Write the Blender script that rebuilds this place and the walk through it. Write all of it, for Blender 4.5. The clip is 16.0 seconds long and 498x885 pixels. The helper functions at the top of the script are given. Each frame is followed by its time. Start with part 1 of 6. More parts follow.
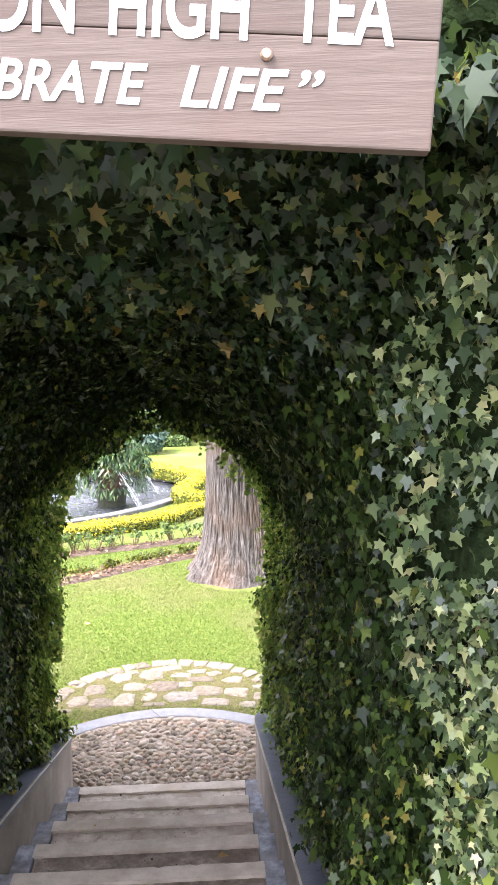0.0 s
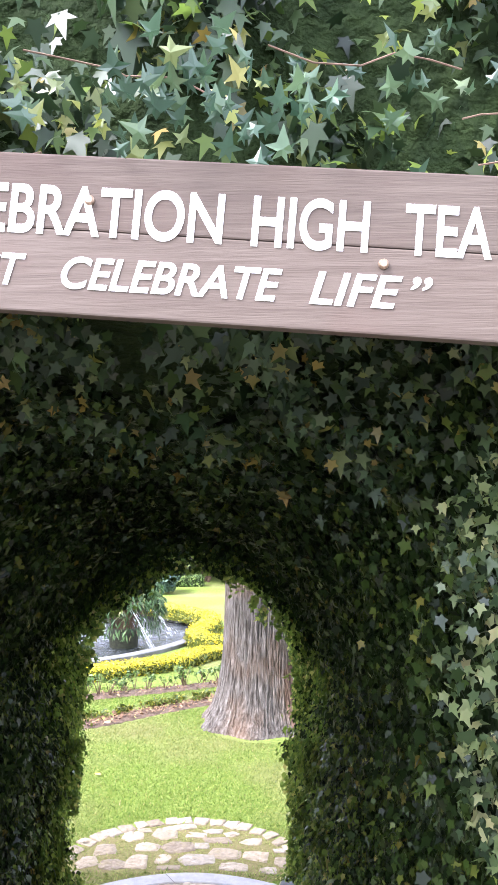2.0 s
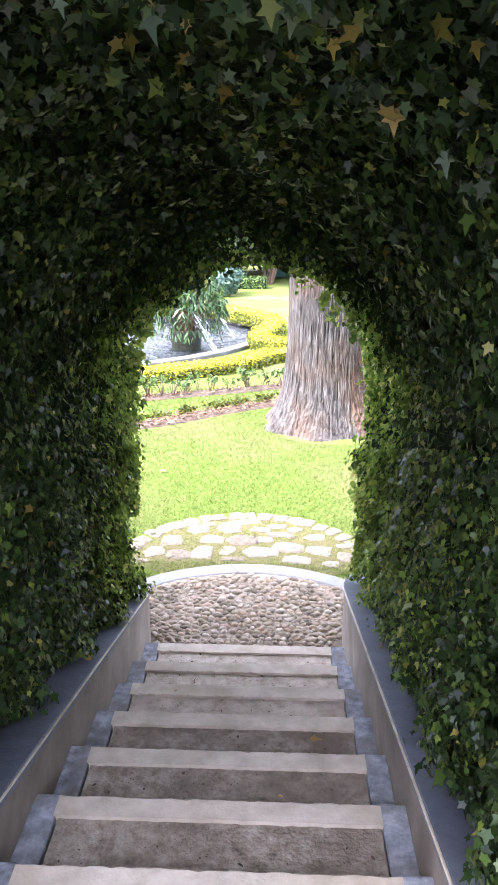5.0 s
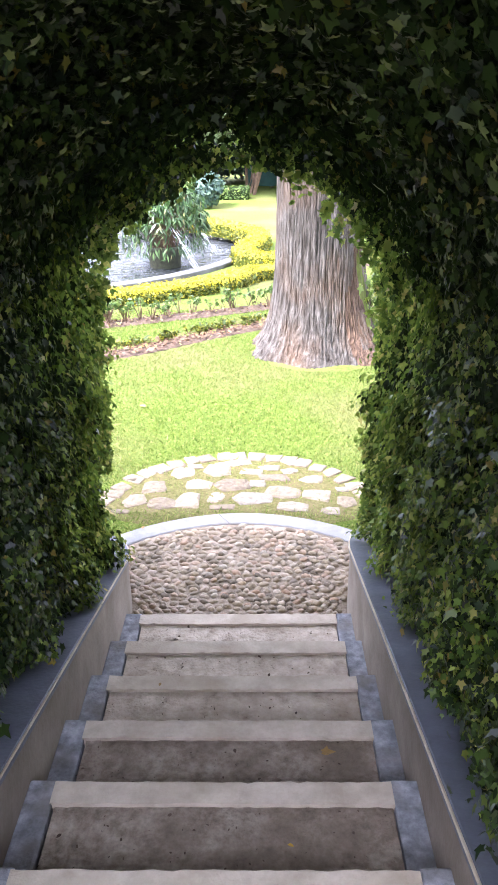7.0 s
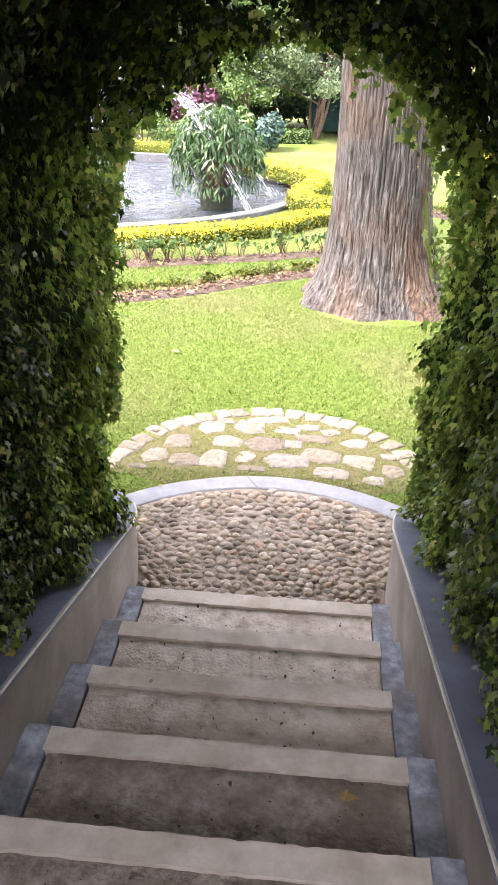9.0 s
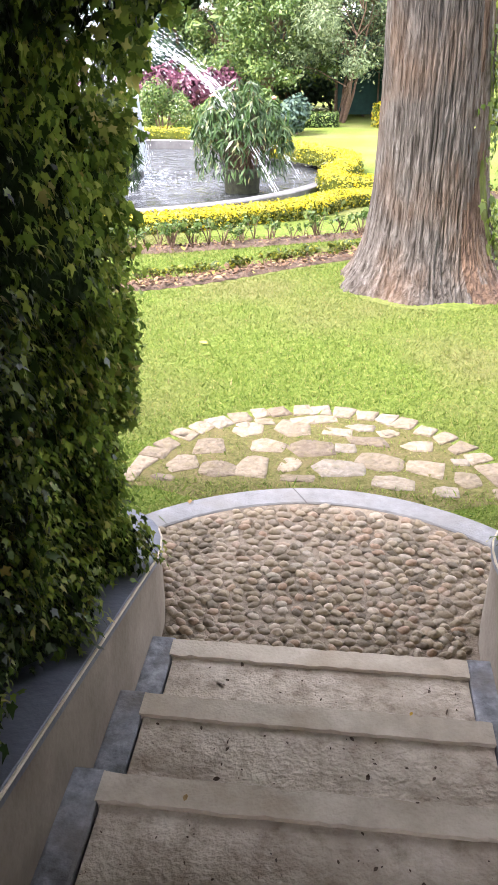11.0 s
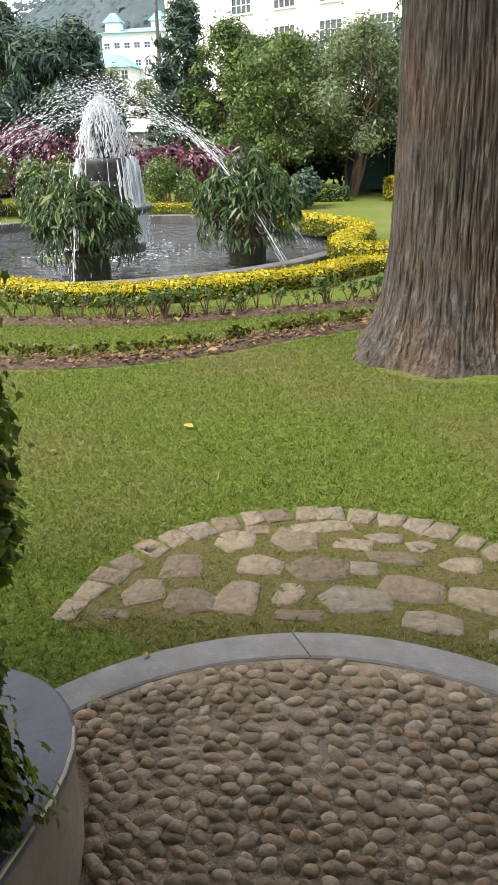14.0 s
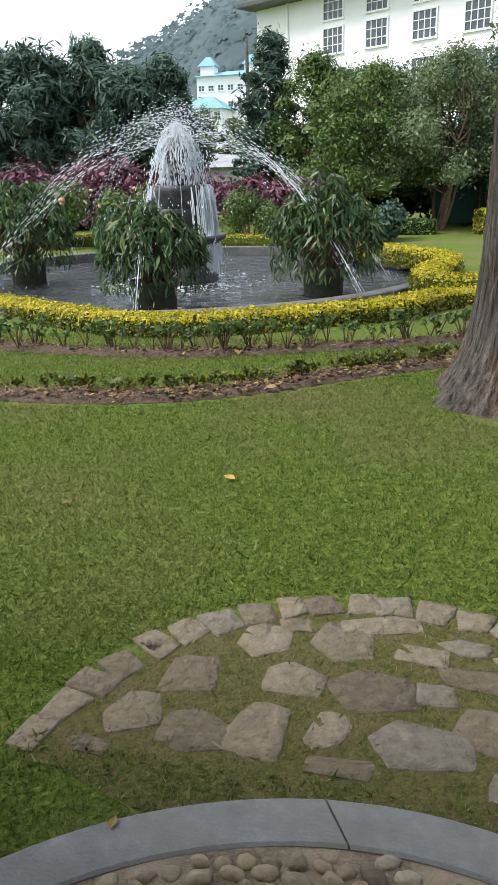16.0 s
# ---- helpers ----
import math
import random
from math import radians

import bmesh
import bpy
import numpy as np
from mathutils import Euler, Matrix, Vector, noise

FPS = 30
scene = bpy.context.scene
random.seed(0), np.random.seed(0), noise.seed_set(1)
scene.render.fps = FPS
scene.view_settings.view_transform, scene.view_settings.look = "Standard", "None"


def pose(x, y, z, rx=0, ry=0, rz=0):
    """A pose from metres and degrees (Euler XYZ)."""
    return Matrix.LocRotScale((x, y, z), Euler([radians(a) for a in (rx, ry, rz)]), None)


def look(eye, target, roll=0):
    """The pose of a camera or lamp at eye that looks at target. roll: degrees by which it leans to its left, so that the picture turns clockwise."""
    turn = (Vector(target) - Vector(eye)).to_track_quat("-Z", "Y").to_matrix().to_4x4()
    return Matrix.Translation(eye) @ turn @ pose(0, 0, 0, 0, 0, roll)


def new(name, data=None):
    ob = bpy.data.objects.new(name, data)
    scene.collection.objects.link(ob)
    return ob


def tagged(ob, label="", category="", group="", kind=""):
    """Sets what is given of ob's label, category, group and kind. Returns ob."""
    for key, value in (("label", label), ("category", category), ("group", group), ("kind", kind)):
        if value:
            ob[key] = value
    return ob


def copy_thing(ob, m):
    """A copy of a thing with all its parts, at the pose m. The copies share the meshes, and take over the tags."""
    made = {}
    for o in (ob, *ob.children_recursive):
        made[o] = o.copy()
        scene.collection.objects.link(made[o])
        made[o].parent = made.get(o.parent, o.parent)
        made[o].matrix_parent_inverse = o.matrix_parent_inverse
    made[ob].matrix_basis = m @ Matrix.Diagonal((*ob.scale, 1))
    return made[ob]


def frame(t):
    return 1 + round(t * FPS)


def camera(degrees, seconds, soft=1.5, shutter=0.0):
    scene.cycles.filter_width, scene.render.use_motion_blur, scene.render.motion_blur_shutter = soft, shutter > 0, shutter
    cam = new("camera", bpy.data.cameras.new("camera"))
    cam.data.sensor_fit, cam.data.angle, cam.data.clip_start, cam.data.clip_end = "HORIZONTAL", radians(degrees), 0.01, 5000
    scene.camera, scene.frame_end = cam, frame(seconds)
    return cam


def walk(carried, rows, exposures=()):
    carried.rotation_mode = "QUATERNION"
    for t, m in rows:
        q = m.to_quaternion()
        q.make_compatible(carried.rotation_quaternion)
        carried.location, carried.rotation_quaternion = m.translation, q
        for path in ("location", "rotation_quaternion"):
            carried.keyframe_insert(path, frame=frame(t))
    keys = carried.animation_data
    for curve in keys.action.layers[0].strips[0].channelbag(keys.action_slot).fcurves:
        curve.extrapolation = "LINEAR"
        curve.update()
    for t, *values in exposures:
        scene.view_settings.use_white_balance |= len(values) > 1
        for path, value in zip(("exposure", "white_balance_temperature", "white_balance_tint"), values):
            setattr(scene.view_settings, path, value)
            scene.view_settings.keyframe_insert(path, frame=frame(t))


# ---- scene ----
cam = camera(36.7, 16.0)
PATH = [
    (0, (0.337, 0.937, 3.14), (0.456, 2.922, 2.921), -0.6),
    (0.5, (0.25, 0.898, 3.156), (0.195, 2.896, 3.097), -1.0),
    (1, (0.198, 0.866, 3.17), (0.087, 2.861, 3.238), 0.2),
    (1.5, (0.171, 0.836, 3.171), (0.113, 2.83, 3.309), 0.9),
    (2, (0.186, 0.84, 3.165), (0.275, 2.832, 3.317), 0.7),
    (2.5, (0.2, 0.859, 3.151), (0.393, 2.848, 3.236), 0.1),
    (3, (0.205, 0.923, 3.125), (0.305, 2.919, 3.039), 0.1),
    (3.5, (0.219, 1.094, 3.085), (0.142, 3.072, 2.798), -1.2),
    (4, (0.222, 1.215, 3.022), (0.124, 3.144, 2.502), -0.9),
    (4.2, (0.224, 1.29, 3.012), (0.133, 3.218, 2.486), -0.2),
    (6.3, (0.07, 2.072, 3.036), (0.032, 3.899, 2.224), 0.1),
    (6.5, (0.064, 2.141, 3.022), (0.033, 3.966, 2.205), 0.1),
    (7, (0.14, 2.344, 2.93), (0.111, 4.166, 2.106), -0.7),
    (7.5, (0.206, 2.479, 2.878), (0.198, 4.294, 2.04), -1.6),
    (8, (0.195, 2.672, 2.721), (0.331, 4.45, 1.815), -2.7),
    (8.5, (0.198, 2.837, 2.685), (0.151, 4.611, 1.763), -0.5),
    (9, (0.199, 2.968, 2.629), (0.052, 4.733, 1.701), 1.3),
    (9.5, (0.141, 3.129, 2.521), (0.011, 4.883, 1.569), -0.2),
    (11.8, (0.004, 4.043, 2.192), (-0.231, 5.801, 1.267), -0.4),
    (12, (0.03, 4.116, 2.164), (-0.126, 5.888, 1.249), 0.0),
    (12.5, (0.029, 4.348, 2.08), (0.036, 6.169, 1.252), -0.1),
    (13, (0.046, 4.521, 2.058), (-0.08, 6.348, 1.254), -1.3),
    (13.5, (0.076, 4.664, 2.03), (-0.193, 6.482, 1.24), -1.1),
    (14, (0.03, 4.873, 1.919), (-0.234, 6.704, 1.16), -1.6),
    (14.5, (0.015, 5.055, 1.878), (-0.259, 6.891, 1.134), -1.6),
    (15, (0.094, 5.294, 1.767), (-0.256, 7.124, 1.04), -0.0),
    (15.5, (0.106, 5.526, 1.668), (-0.239, 7.361, 0.951), -0.6),
    (16, (0.056, 5.748, 1.706), (-0.417, 7.573, 1.038), -1.7),
]
EXPOSURES = [(0, 2.85, 6000, 26), (1.5, 2.75, 5700, 24), (3, 2.9, 5850, 25), (4, 3.2, 5500, 26), (6.5, 3.15, 5750, 27), (7.5, 3.1, 5700, 26), (9.5, 2.8, 6250, 26), (12, 2.3, 6350, 20), (12.5, 1.95, 6900, 18), (13, 1.45, 6950, 16), (14.5, 0.95, 6550, 13), (15, 0.72, 6350, 11), (15.5, 0.66, 6250, 10), (16, 0.56, 6200, 10)]
walk(cam, [(t, look(eye, target, roll)) for t, eye, target, roll in PATH], EXPOSURES)

# ---- exposure, world, sun ----
w = bpy.data.worlds.new("overcast_sky")
scene.world = w
w.use_nodes = True
wn, wl = w.node_tree.nodes, w.node_tree.links
sky = wn.new("ShaderNodeTexSky")
sky.sky_type = "NISHITA"
sky.sun_disc = False
sky.sun_elevation, sky.sun_rotation = radians(53), radians(-116)
sky.air_density, sky.dust_density, sky.ozone_density = 1.0, 4.0, 0.6
haze = wn.new("ShaderNodeMixRGB")
haze.inputs[0].default_value = 0.65
haze.inputs[2].default_value = (10.5, 10.9, 11.4, 1)
wl.new(sky.outputs[0], haze.inputs[1])
wl.new(haze.outputs[0], wn["Background"].inputs[0])
wn["Background"].inputs[1].default_value = 0.12
sun = new("sun", bpy.data.lights.new("sun", "SUN"))
sun.data.energy, sun.data.angle, sun.data.color = 2.5, radians(20), (1.0, 0.96, 0.9)
sun.matrix_world = look((-9.4, -4.6, 14), (0, 0, 0))


# ---- materials ----
def mat(name, ramp, scale=8.0, rough=0.7, bump=0.3, bump_scale=40.0, metal=0.0, spec=0.4, source="noise", detail=8.0, thin=0.0,
        big=0.0, big_scale=0.8, big_colour=(0.1, 0.1, 0.05), stretch=(1, 1, 1), bump_dist=0.01):
    """A procedural surface: ramp is a list of (place, colour); source 'noise', 'island' or 'object' picks what drives it."""
    m = bpy.data.materials.new(name)
    m.use_nodes = True
    nt = m.node_tree
    n, l = nt.nodes, nt.links
    b = n["Principled BSDF"]
    b.inputs["Roughness"].default_value = rough
    b.inputs["Metallic"].default_value = metal
    b.inputs["Specular IOR Level"].default_value = spec
    geo = n.new("ShaderNodeNewGeometry")
    mp = n.new("ShaderNodeMapping")
    mp.inputs["Scale"].default_value = stretch
    l.new(geo.outputs["Position"], mp.inputs["Vector"])
    tex = n.new("ShaderNodeTexNoise")
    tex.inputs["Scale"].default_value, tex.inputs["Detail"].default_value, tex.inputs["Roughness"].default_value = scale, detail, 0.65
    l.new(mp.outputs[0], tex.inputs["Vector"])
    cr = n.new("ShaderNodeValToRGB")
    while len(cr.color_ramp.elements) < len(ramp):
        cr.color_ramp.elements.new(0.5)
    for e, (p, c) in zip(cr.color_ramp.elements, ramp):
        e.position, e.color = p, (*c, 1)
    if source == "island":
        fac = geo.outputs["Random Per Island"]
    elif source == "object":
        fac = n.new("ShaderNodeObjectInfo").outputs["Random"]
    else:
        fac = tex.outputs["Fac"]
    l.new(fac, cr.inputs[0])
    col = cr.outputs[0]
    if source != "noise":
        mx = n.new("ShaderNodeMixRGB")
        mx.blend_type = "MULTIPLY"
        mx.inputs[0].default_value = 0.6
        c2 = n.new("ShaderNodeValToRGB")
        c2.color_ramp.elements[0].position, c2.color_ramp.elements[0].color = 0.3, (0.45, 0.45, 0.45, 1)
        c2.color_ramp.elements[1].position, c2.color_ramp.elements[1].color = 0.7, (1.25, 1.25, 1.25, 1)
        l.new(tex.outputs["Fac"], c2.inputs[0])
        l.new(col, mx.inputs[1])
        l.new(c2.outputs[0], mx.inputs[2])
        col = mx.outputs[0]
    if big:
        t2 = n.new("ShaderNodeTexNoise")
        t2.inputs["Scale"].default_value, t2.inputs["Detail"].default_value = big_scale, 5
        l.new(geo.outputs["Position"], t2.inputs["Vector"])
        r2 = n.new("ShaderNodeValToRGB")
        r2.color_ramp.elements[0].position, r2.color_ramp.elements[0].color = 0.45, (0, 0, 0, 1)
        r2.color_ramp.elements[1].position, r2.color_ramp.elements[1].color = 0.68, (big, big, big, 1)
        l.new(t2.outputs["Fac"], r2.inputs[0])
        m2 = n.new("ShaderNodeMixRGB")
        l.new(r2.outputs[0], m2.inputs[0])
        l.new(col, m2.inputs[1])
        m2.inputs[2].default_value = (*big_colour, 1)
        col = m2.outputs[0]
    l.new(col, b.inputs["Base Color"])
    if bump:
        bt = n.new("ShaderNodeTexNoise")
        bt.inputs["Scale"].default_value, bt.inputs["Detail"].default_value = bump_scale, 6
        l.new(mp.outputs[0], bt.inputs["Vector"])
        bp = n.new("ShaderNodeBump")
        bp.inputs["Strength"].default_value, bp.inputs["Distance"].default_value = bump, bump_dist
        l.new(bt.outputs["Fac"], bp.inputs["Height"])
        l.new(bp.outputs[0], b.inputs["Normal"])
    if thin:
        tr = n.new("ShaderNodeBsdfTranslucent")
        l.new(col, tr.inputs["Color"])
        ms = n.new("ShaderNodeMixShader")
        ms.inputs[0].default_value = thin
        l.new(b.outputs[0], ms.inputs[1])
        l.new(tr.outputs[0], ms.inputs[2])
        l.new(ms.outputs[0], n["Material Output"].inputs["Surface"])
    return m


M_LAWN = mat("lawn", [(0.3, (0.058, 0.093, 0.016)), (0.5, (0.118, 0.166, 0.029)), (0.7, (0.200, 0.232, 0.058))], 26, 0.95, 1.0, 60, spec=0.1,
             big=0.6, big_scale=0.6, big_colour=(0.185, 0.165, 0.076), bump_dist=0.03)
M_GRASS = mat("grass", [(0.0, (0.060, 0.112, 0.016)), (0.45, (0.148, 0.225, 0.034)), (0.85, (0.245, 0.31, 0.064)), (0.95, (0.32, 0.33, 0.10)), (1.0, (0.38, 0.32, 0.16))], 14, 0.6, 0, source="island", thin=0.35, spec=0.2,
              big=0.5, big_scale=0.6, big_colour=(0.215, 0.195, 0.082))
M_MOSS = mat("moss", [(0.3, (0.058, 0.066, 0.018)), (0.5, (0.122, 0.118, 0.040)), (0.7, (0.170, 0.148, 0.062))], 34, 0.95, 1.0, 90, spec=0.1, big=0.6, big_scale=6, big_colour=(0.165, 0.128, 0.068), bump_dist=0.02)
M_TREAD = mat("worn_concrete", [(0.28, (0.24, 0.188, 0.132)), (0.44, (0.47, 0.395, 0.298)), (0.6, (0.60, 0.52, 0.410)), (0.75, (0.68, 0.60, 0.485))], 16, 0.92, 1.0, 65, bump_dist=0.010, big=0.8, big_scale=2.6, big_colour=(0.29, 0.225, 0.158))
# Upper treads: brown soil, and the weaker light up there put into colour
M_TREAD_SOIL_DIM = mat("soiled_dim_concrete", [(0.28, (0.125, 0.095, 0.068)), (0.44, (0.255, 0.205, 0.152)), (0.6, (0.37, 0.31, 0.238)), (0.75, (0.50, 0.43, 0.34))], 20, 0.95, 1.0, 60, bump_dist=0.015, big=0.8, big_scale=3.4, big_colour=(0.16, 0.12, 0.083))
M_NOSE = mat("pale_cement", [(0.3, (0.38, 0.318, 0.235)), (0.6, (0.54, 0.472, 0.365)), (0.8, (0.62, 0.552, 0.44))], 9, 0.85, 0.35, 80, big=0.6, big_scale=4, big_colour=(0.34, 0.27, 0.18))
M_GUTTER = mat("grey_painted_cement", [(0.35, (0.12, 0.122, 0.125)), (0.5, (0.215, 0.225, 0.238)), (0.68, (0.37, 0.38, 0.395))], 14, 0.75, 0.5, 60, big=0.75, big_scale=6, big_colour=(0.15, 0.13, 0.105))
M_PLASTER = mat("beige_plaster", [(0.3, (0.165, 0.135, 0.100)), (0.6, (0.235, 0.20, 0.155)), (0.8, (0.30, 0.262, 0.212))], 5, 0.85, 0.3, 50, big=0.7, big_scale=2.6, big_colour=(0.125, 0.095, 0.066))
M_SLATE = mat("dark_slate_paint", [(0.3, (0.075, 0.08, 0.10)), (0.6, (0.105, 0.115, 0.14)), (0.8, (0.15, 0.16, 0.19))], 8, 0.5, 0.25, 50, big=0.3, big_scale=5, big_colour=(0.055, 0.055, 0.05))
M_KERB = mat("grey_kerb_cement", [(0.3, (0.17, 0.17, 0.165)), (0.6, (0.235, 0.237, 0.235)), (0.8, (0.31, 0.31, 0.305))], 11, 0.85, 0.5, 90, big=0.55, big_scale=4, big_colour=(0.20, 0.188, 0.165))
M_MORTAR = mat("gritty_mortar", [(0.3, (0.11, 0.085, 0.058)), (0.55, (0.225, 0.182, 0.130)), (0.8, (0.39, 0.33, 0.25))], 40, 0.95, 1.0, 120, big=0.75, big_scale=3.0, big_colour=(0.40, 0.325, 0.235))
M_PEBBLE = mat("river_pebble", [(0.0, (0.11, 0.085, 0.050)), (0.3, (0.225, 0.178, 0.108)), (0.65, (0.33, 0.268, 0.172)), (0.8, (0.33, 0.215, 0.132)), (0.9, (0.31, 0.268, 0.195)), (1.0, (0.46, 0.38, 0.27))], 34, 0.62, 0.7, 60, source="object", big=0.45, big_scale=3.0, big_colour=(0.30, 0.24, 0.18))
M_PEBBLE_I = mat("river_pebble_small", [(0.0, (0.11, 0.085, 0.050)), (0.3, (0.225, 0.178, 0.108)), (0.65, (0.33, 0.268, 0.172)), (0.8, (0.33, 0.215, 0.132)), (0.9, (0.31, 0.268, 0.195)), (1.0, (0.46, 0.38, 0.27))], 34, 0.62, 0.7, 60, source="island", big=0.45, big_scale=3.0, big_colour=(0.30, 0.24, 0.18))
M_FLAG = mat("flagstone", [(0.0, (0.152, 0.123, 0.088)), (0.4, (0.22, 0.184, 0.132)), (0.75, (0.285, 0.238, 0.172)), (1.0, (0.208, 0.189, 0.156))], 24, 0.95, 1.0, 26, source="object", big=0.5, big_scale=13, big_colour=(0.17, 0.142, 0.080), bump_dist=0.03, spec=0.2)
M_BARK = mat("fibrous_bark", [(0.30, (0.024, 0.018, 0.013)), (0.42, (0.060, 0.051, 0.041)), (0.55, (0.106, 0.095, 0.080)), (0.70, (0.18, 0.167, 0.146))], 20, 0.95, 1.0, 40, stretch=(1, 1, 0.13), big=0.32, big_scale=1.3, big_colour=(0.20, 0.105, 0.045), bump_dist=0.06)
M_BARK_MOSS = mat("mossy_bark", [(0.3, (0.05, 0.055, 0.015)), (0.6, (0.10, 0.12, 0.02)), (0.8, (0.15, 0.16, 0.03))], 12, 0.95, 1.0, 30, stretch=(1, 1, 0.3))
M_BARK_RED = mat("rusty_bark", [(0.3, (0.034, 0.020, 0.013)), (0.5, (0.105, 0.066, 0.042)), (0.7, (0.19, 0.125, 0.080))], 20, 0.95, 1.0, 40, stretch=(1, 1, 0.13), bump_dist=0.06)
M_SOIL = mat("brown_mulch", [(0.25, (0.045, 0.030, 0.020)), (0.5, (0.105, 0.072, 0.048)), (0.8, (0.19, 0.135, 0.095))], 18, 0.95, 1.0, 60, bump_dist=0.03)
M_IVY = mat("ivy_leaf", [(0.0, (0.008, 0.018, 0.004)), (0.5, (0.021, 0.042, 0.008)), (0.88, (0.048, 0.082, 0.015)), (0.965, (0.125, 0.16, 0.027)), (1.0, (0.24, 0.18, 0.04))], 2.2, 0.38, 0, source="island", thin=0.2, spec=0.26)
# Lighter copy of M_IVY: daylight at the tunnel front put into colour
M_IVY_FRONT = mat("front_lit_ivy_leaf", [(0.0, (0.012, 0.027, 0.010)), (0.5, (0.027, 0.052, 0.018)), (0.88, (0.050, 0.084, 0.026)), (0.95, (0.12, 0.13, 0.025)), (1.0, (0.21, 0.14, 0.03))], 3, 0.42, 0, source="island", thin=0.25, spec=0.35)
# Paler and bluer than M_IVY: hazy sky light put into the leaf colour
M_IVY_BIG = mat("skylit_star_leaf", [(0.0, (0.028, 0.064, 0.036)), (0.6, (0.056, 0.108, 0.058)), (0.86, (0.095, 0.155, 0.070)), (0.95, (0.22, 0.25, 0.07)), (1.0, (0.34, 0.30, 0.11))], 3, 0.36, 0, source="object", thin=0.25, spec=0.5)
# Bright copy of M_IVY: daylight on the leaves put into their colour
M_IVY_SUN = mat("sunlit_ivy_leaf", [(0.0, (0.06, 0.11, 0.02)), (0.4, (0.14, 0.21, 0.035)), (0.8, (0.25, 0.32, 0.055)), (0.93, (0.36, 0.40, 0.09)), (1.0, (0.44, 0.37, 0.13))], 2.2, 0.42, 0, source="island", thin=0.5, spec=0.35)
# Palest copy of M_IVY: sky light on the front flare put into colour
M_IVY_SKYLIT = mat("skylit_ivy_leaf", [(0.0, (0.030, 0.058, 0.024)), (0.4, (0.095, 0.145, 0.056)), (0.75, (0.21, 0.275, 0.105)), (0.93, (0.38, 0.42, 0.18)), (1.0, (0.50, 0.46, 0.22))], 2.2, 0.34, 0, source="island", thin=0.3, spec=0.55)
# Near-black shell behind the leaves: the shade between them put into colour
M_CORE = mat("shaded_foliage", [(0.3, (0.010, 0.018, 0.006)), (0.7, (0.028, 0.045, 0.014))], 18, 0.95, 1.0, 30, spec=0.1, bump_dist=0.05)
M_STEM = mat("brown_stem", [(0.3, (0.08, 0.05, 0.03)), (0.7, (0.17, 0.11, 0.07))], 20, 0.85, 0.4, 60)
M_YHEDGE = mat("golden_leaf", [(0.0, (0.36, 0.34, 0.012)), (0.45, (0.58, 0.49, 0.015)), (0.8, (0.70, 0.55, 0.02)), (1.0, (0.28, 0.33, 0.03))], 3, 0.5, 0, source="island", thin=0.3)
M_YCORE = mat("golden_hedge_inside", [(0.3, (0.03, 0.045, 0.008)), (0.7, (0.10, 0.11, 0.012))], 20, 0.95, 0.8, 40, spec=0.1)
M_SHRUB = mat("shrub_leaf", [(0.0, (0.042, 0.088, 0.018)), (0.5, (0.09, 0.16, 0.034)), (0.9, (0.17, 0.24, 0.055)), (1.0, (0.26, 0.31, 0.085))], 1.2, 0.45, 0, source="island", thin=0.3)
M_UMB = mat("drooping_leaf", [(0.0, (0.022, 0.056, 0.016)), (0.5, (0.050, 0.108, 0.028)), (0.9, (0.115, 0.195, 0.062)), (1.0, (0.25, 0.23, 0.09))], 1.5, 0.4, 0, source="island", thin=0.25)
M_PURPLE = mat("purple_leaf", [(0.0, (0.075, 0.024, 0.044)), (0.5, (0.155, 0.052, 0.085)), (1.0, (0.27, 0.11, 0.15))], 1.2, 0.5, 0, source="island", thin=0.25)
M_PINK = mat("magenta_flower", [(0.0, (0.35, 0.012, 0.08)), (0.6, (0.60, 0.03, 0.16)), (1.0, (0.75, 0.10, 0.27))], 2, 0.5, 0, source="island", thin=0.2)
M_FLOWER = mat("pale_flower", [(0.0, (0.8, 0.75, 0.68)), (0.6, (0.85, 0.60, 0.45)), (1.0, (0.80, 0.35, 0.25))], 5, 0.5, 0, source="island", thin=0.2)
M_CONIFER = mat("conifer_spray", [(0.0, (0.030, 0.064, 0.052)), (0.6, (0.064, 0.118, 0.082)), (1.0, (0.115, 0.18, 0.105))], 0.5, 0.6, 0, source="island", thin=0.2)
M_TREE = mat("tree_leaf", [(0.0, (0.07, 0.11, 0.045)), (0.5, (0.14, 0.195, 0.083)), (1.0, (0.27, 0.33, 0.155))], 0.6, 0.5, 0, source="island", thin=0.35)
M_LITTER = mat("dead_leaf", [(0.0, (0.07, 0.038, 0.022)), (0.5, (0.16, 0.088, 0.045)), (0.88, (0.28, 0.18, 0.095)), (1.0, (0.38, 0.33, 0.07))], 5, 0.8, 0, source="island", thin=0.1)
M_FALLEN = mat("pale_fallen_leaf", [(0.0, (0.34, 0.22, 0.08)), (0.5, (0.50, 0.32, 0.07)), (1.0, (0.58, 0.36, 0.04))], 6, 0.8, 0, source="object", thin=0.1)
M_STONE = mat("dark_wet_stone", [(0.3, (0.035, 0.036, 0.038)), (0.6, (0.09, 0.09, 0.09)), (0.8, (0.17, 0.165, 0.16))], 9, 0.45, 0.6, 40)
M_RIM = mat("pond_concrete", [(0.3, (0.075, 0.075, 0.072)), (0.6, (0.14, 0.14, 0.137)), (0.8, (0.21, 0.21, 0.205))], 4, 0.75, 0.3, 40)
M_WHITE = mat("white_render", [(0.3, (0.82, 0.84, 0.86)), (0.7, (0.88, 0.89, 0.90))], 0.6, 0.8, 0.1, 5)
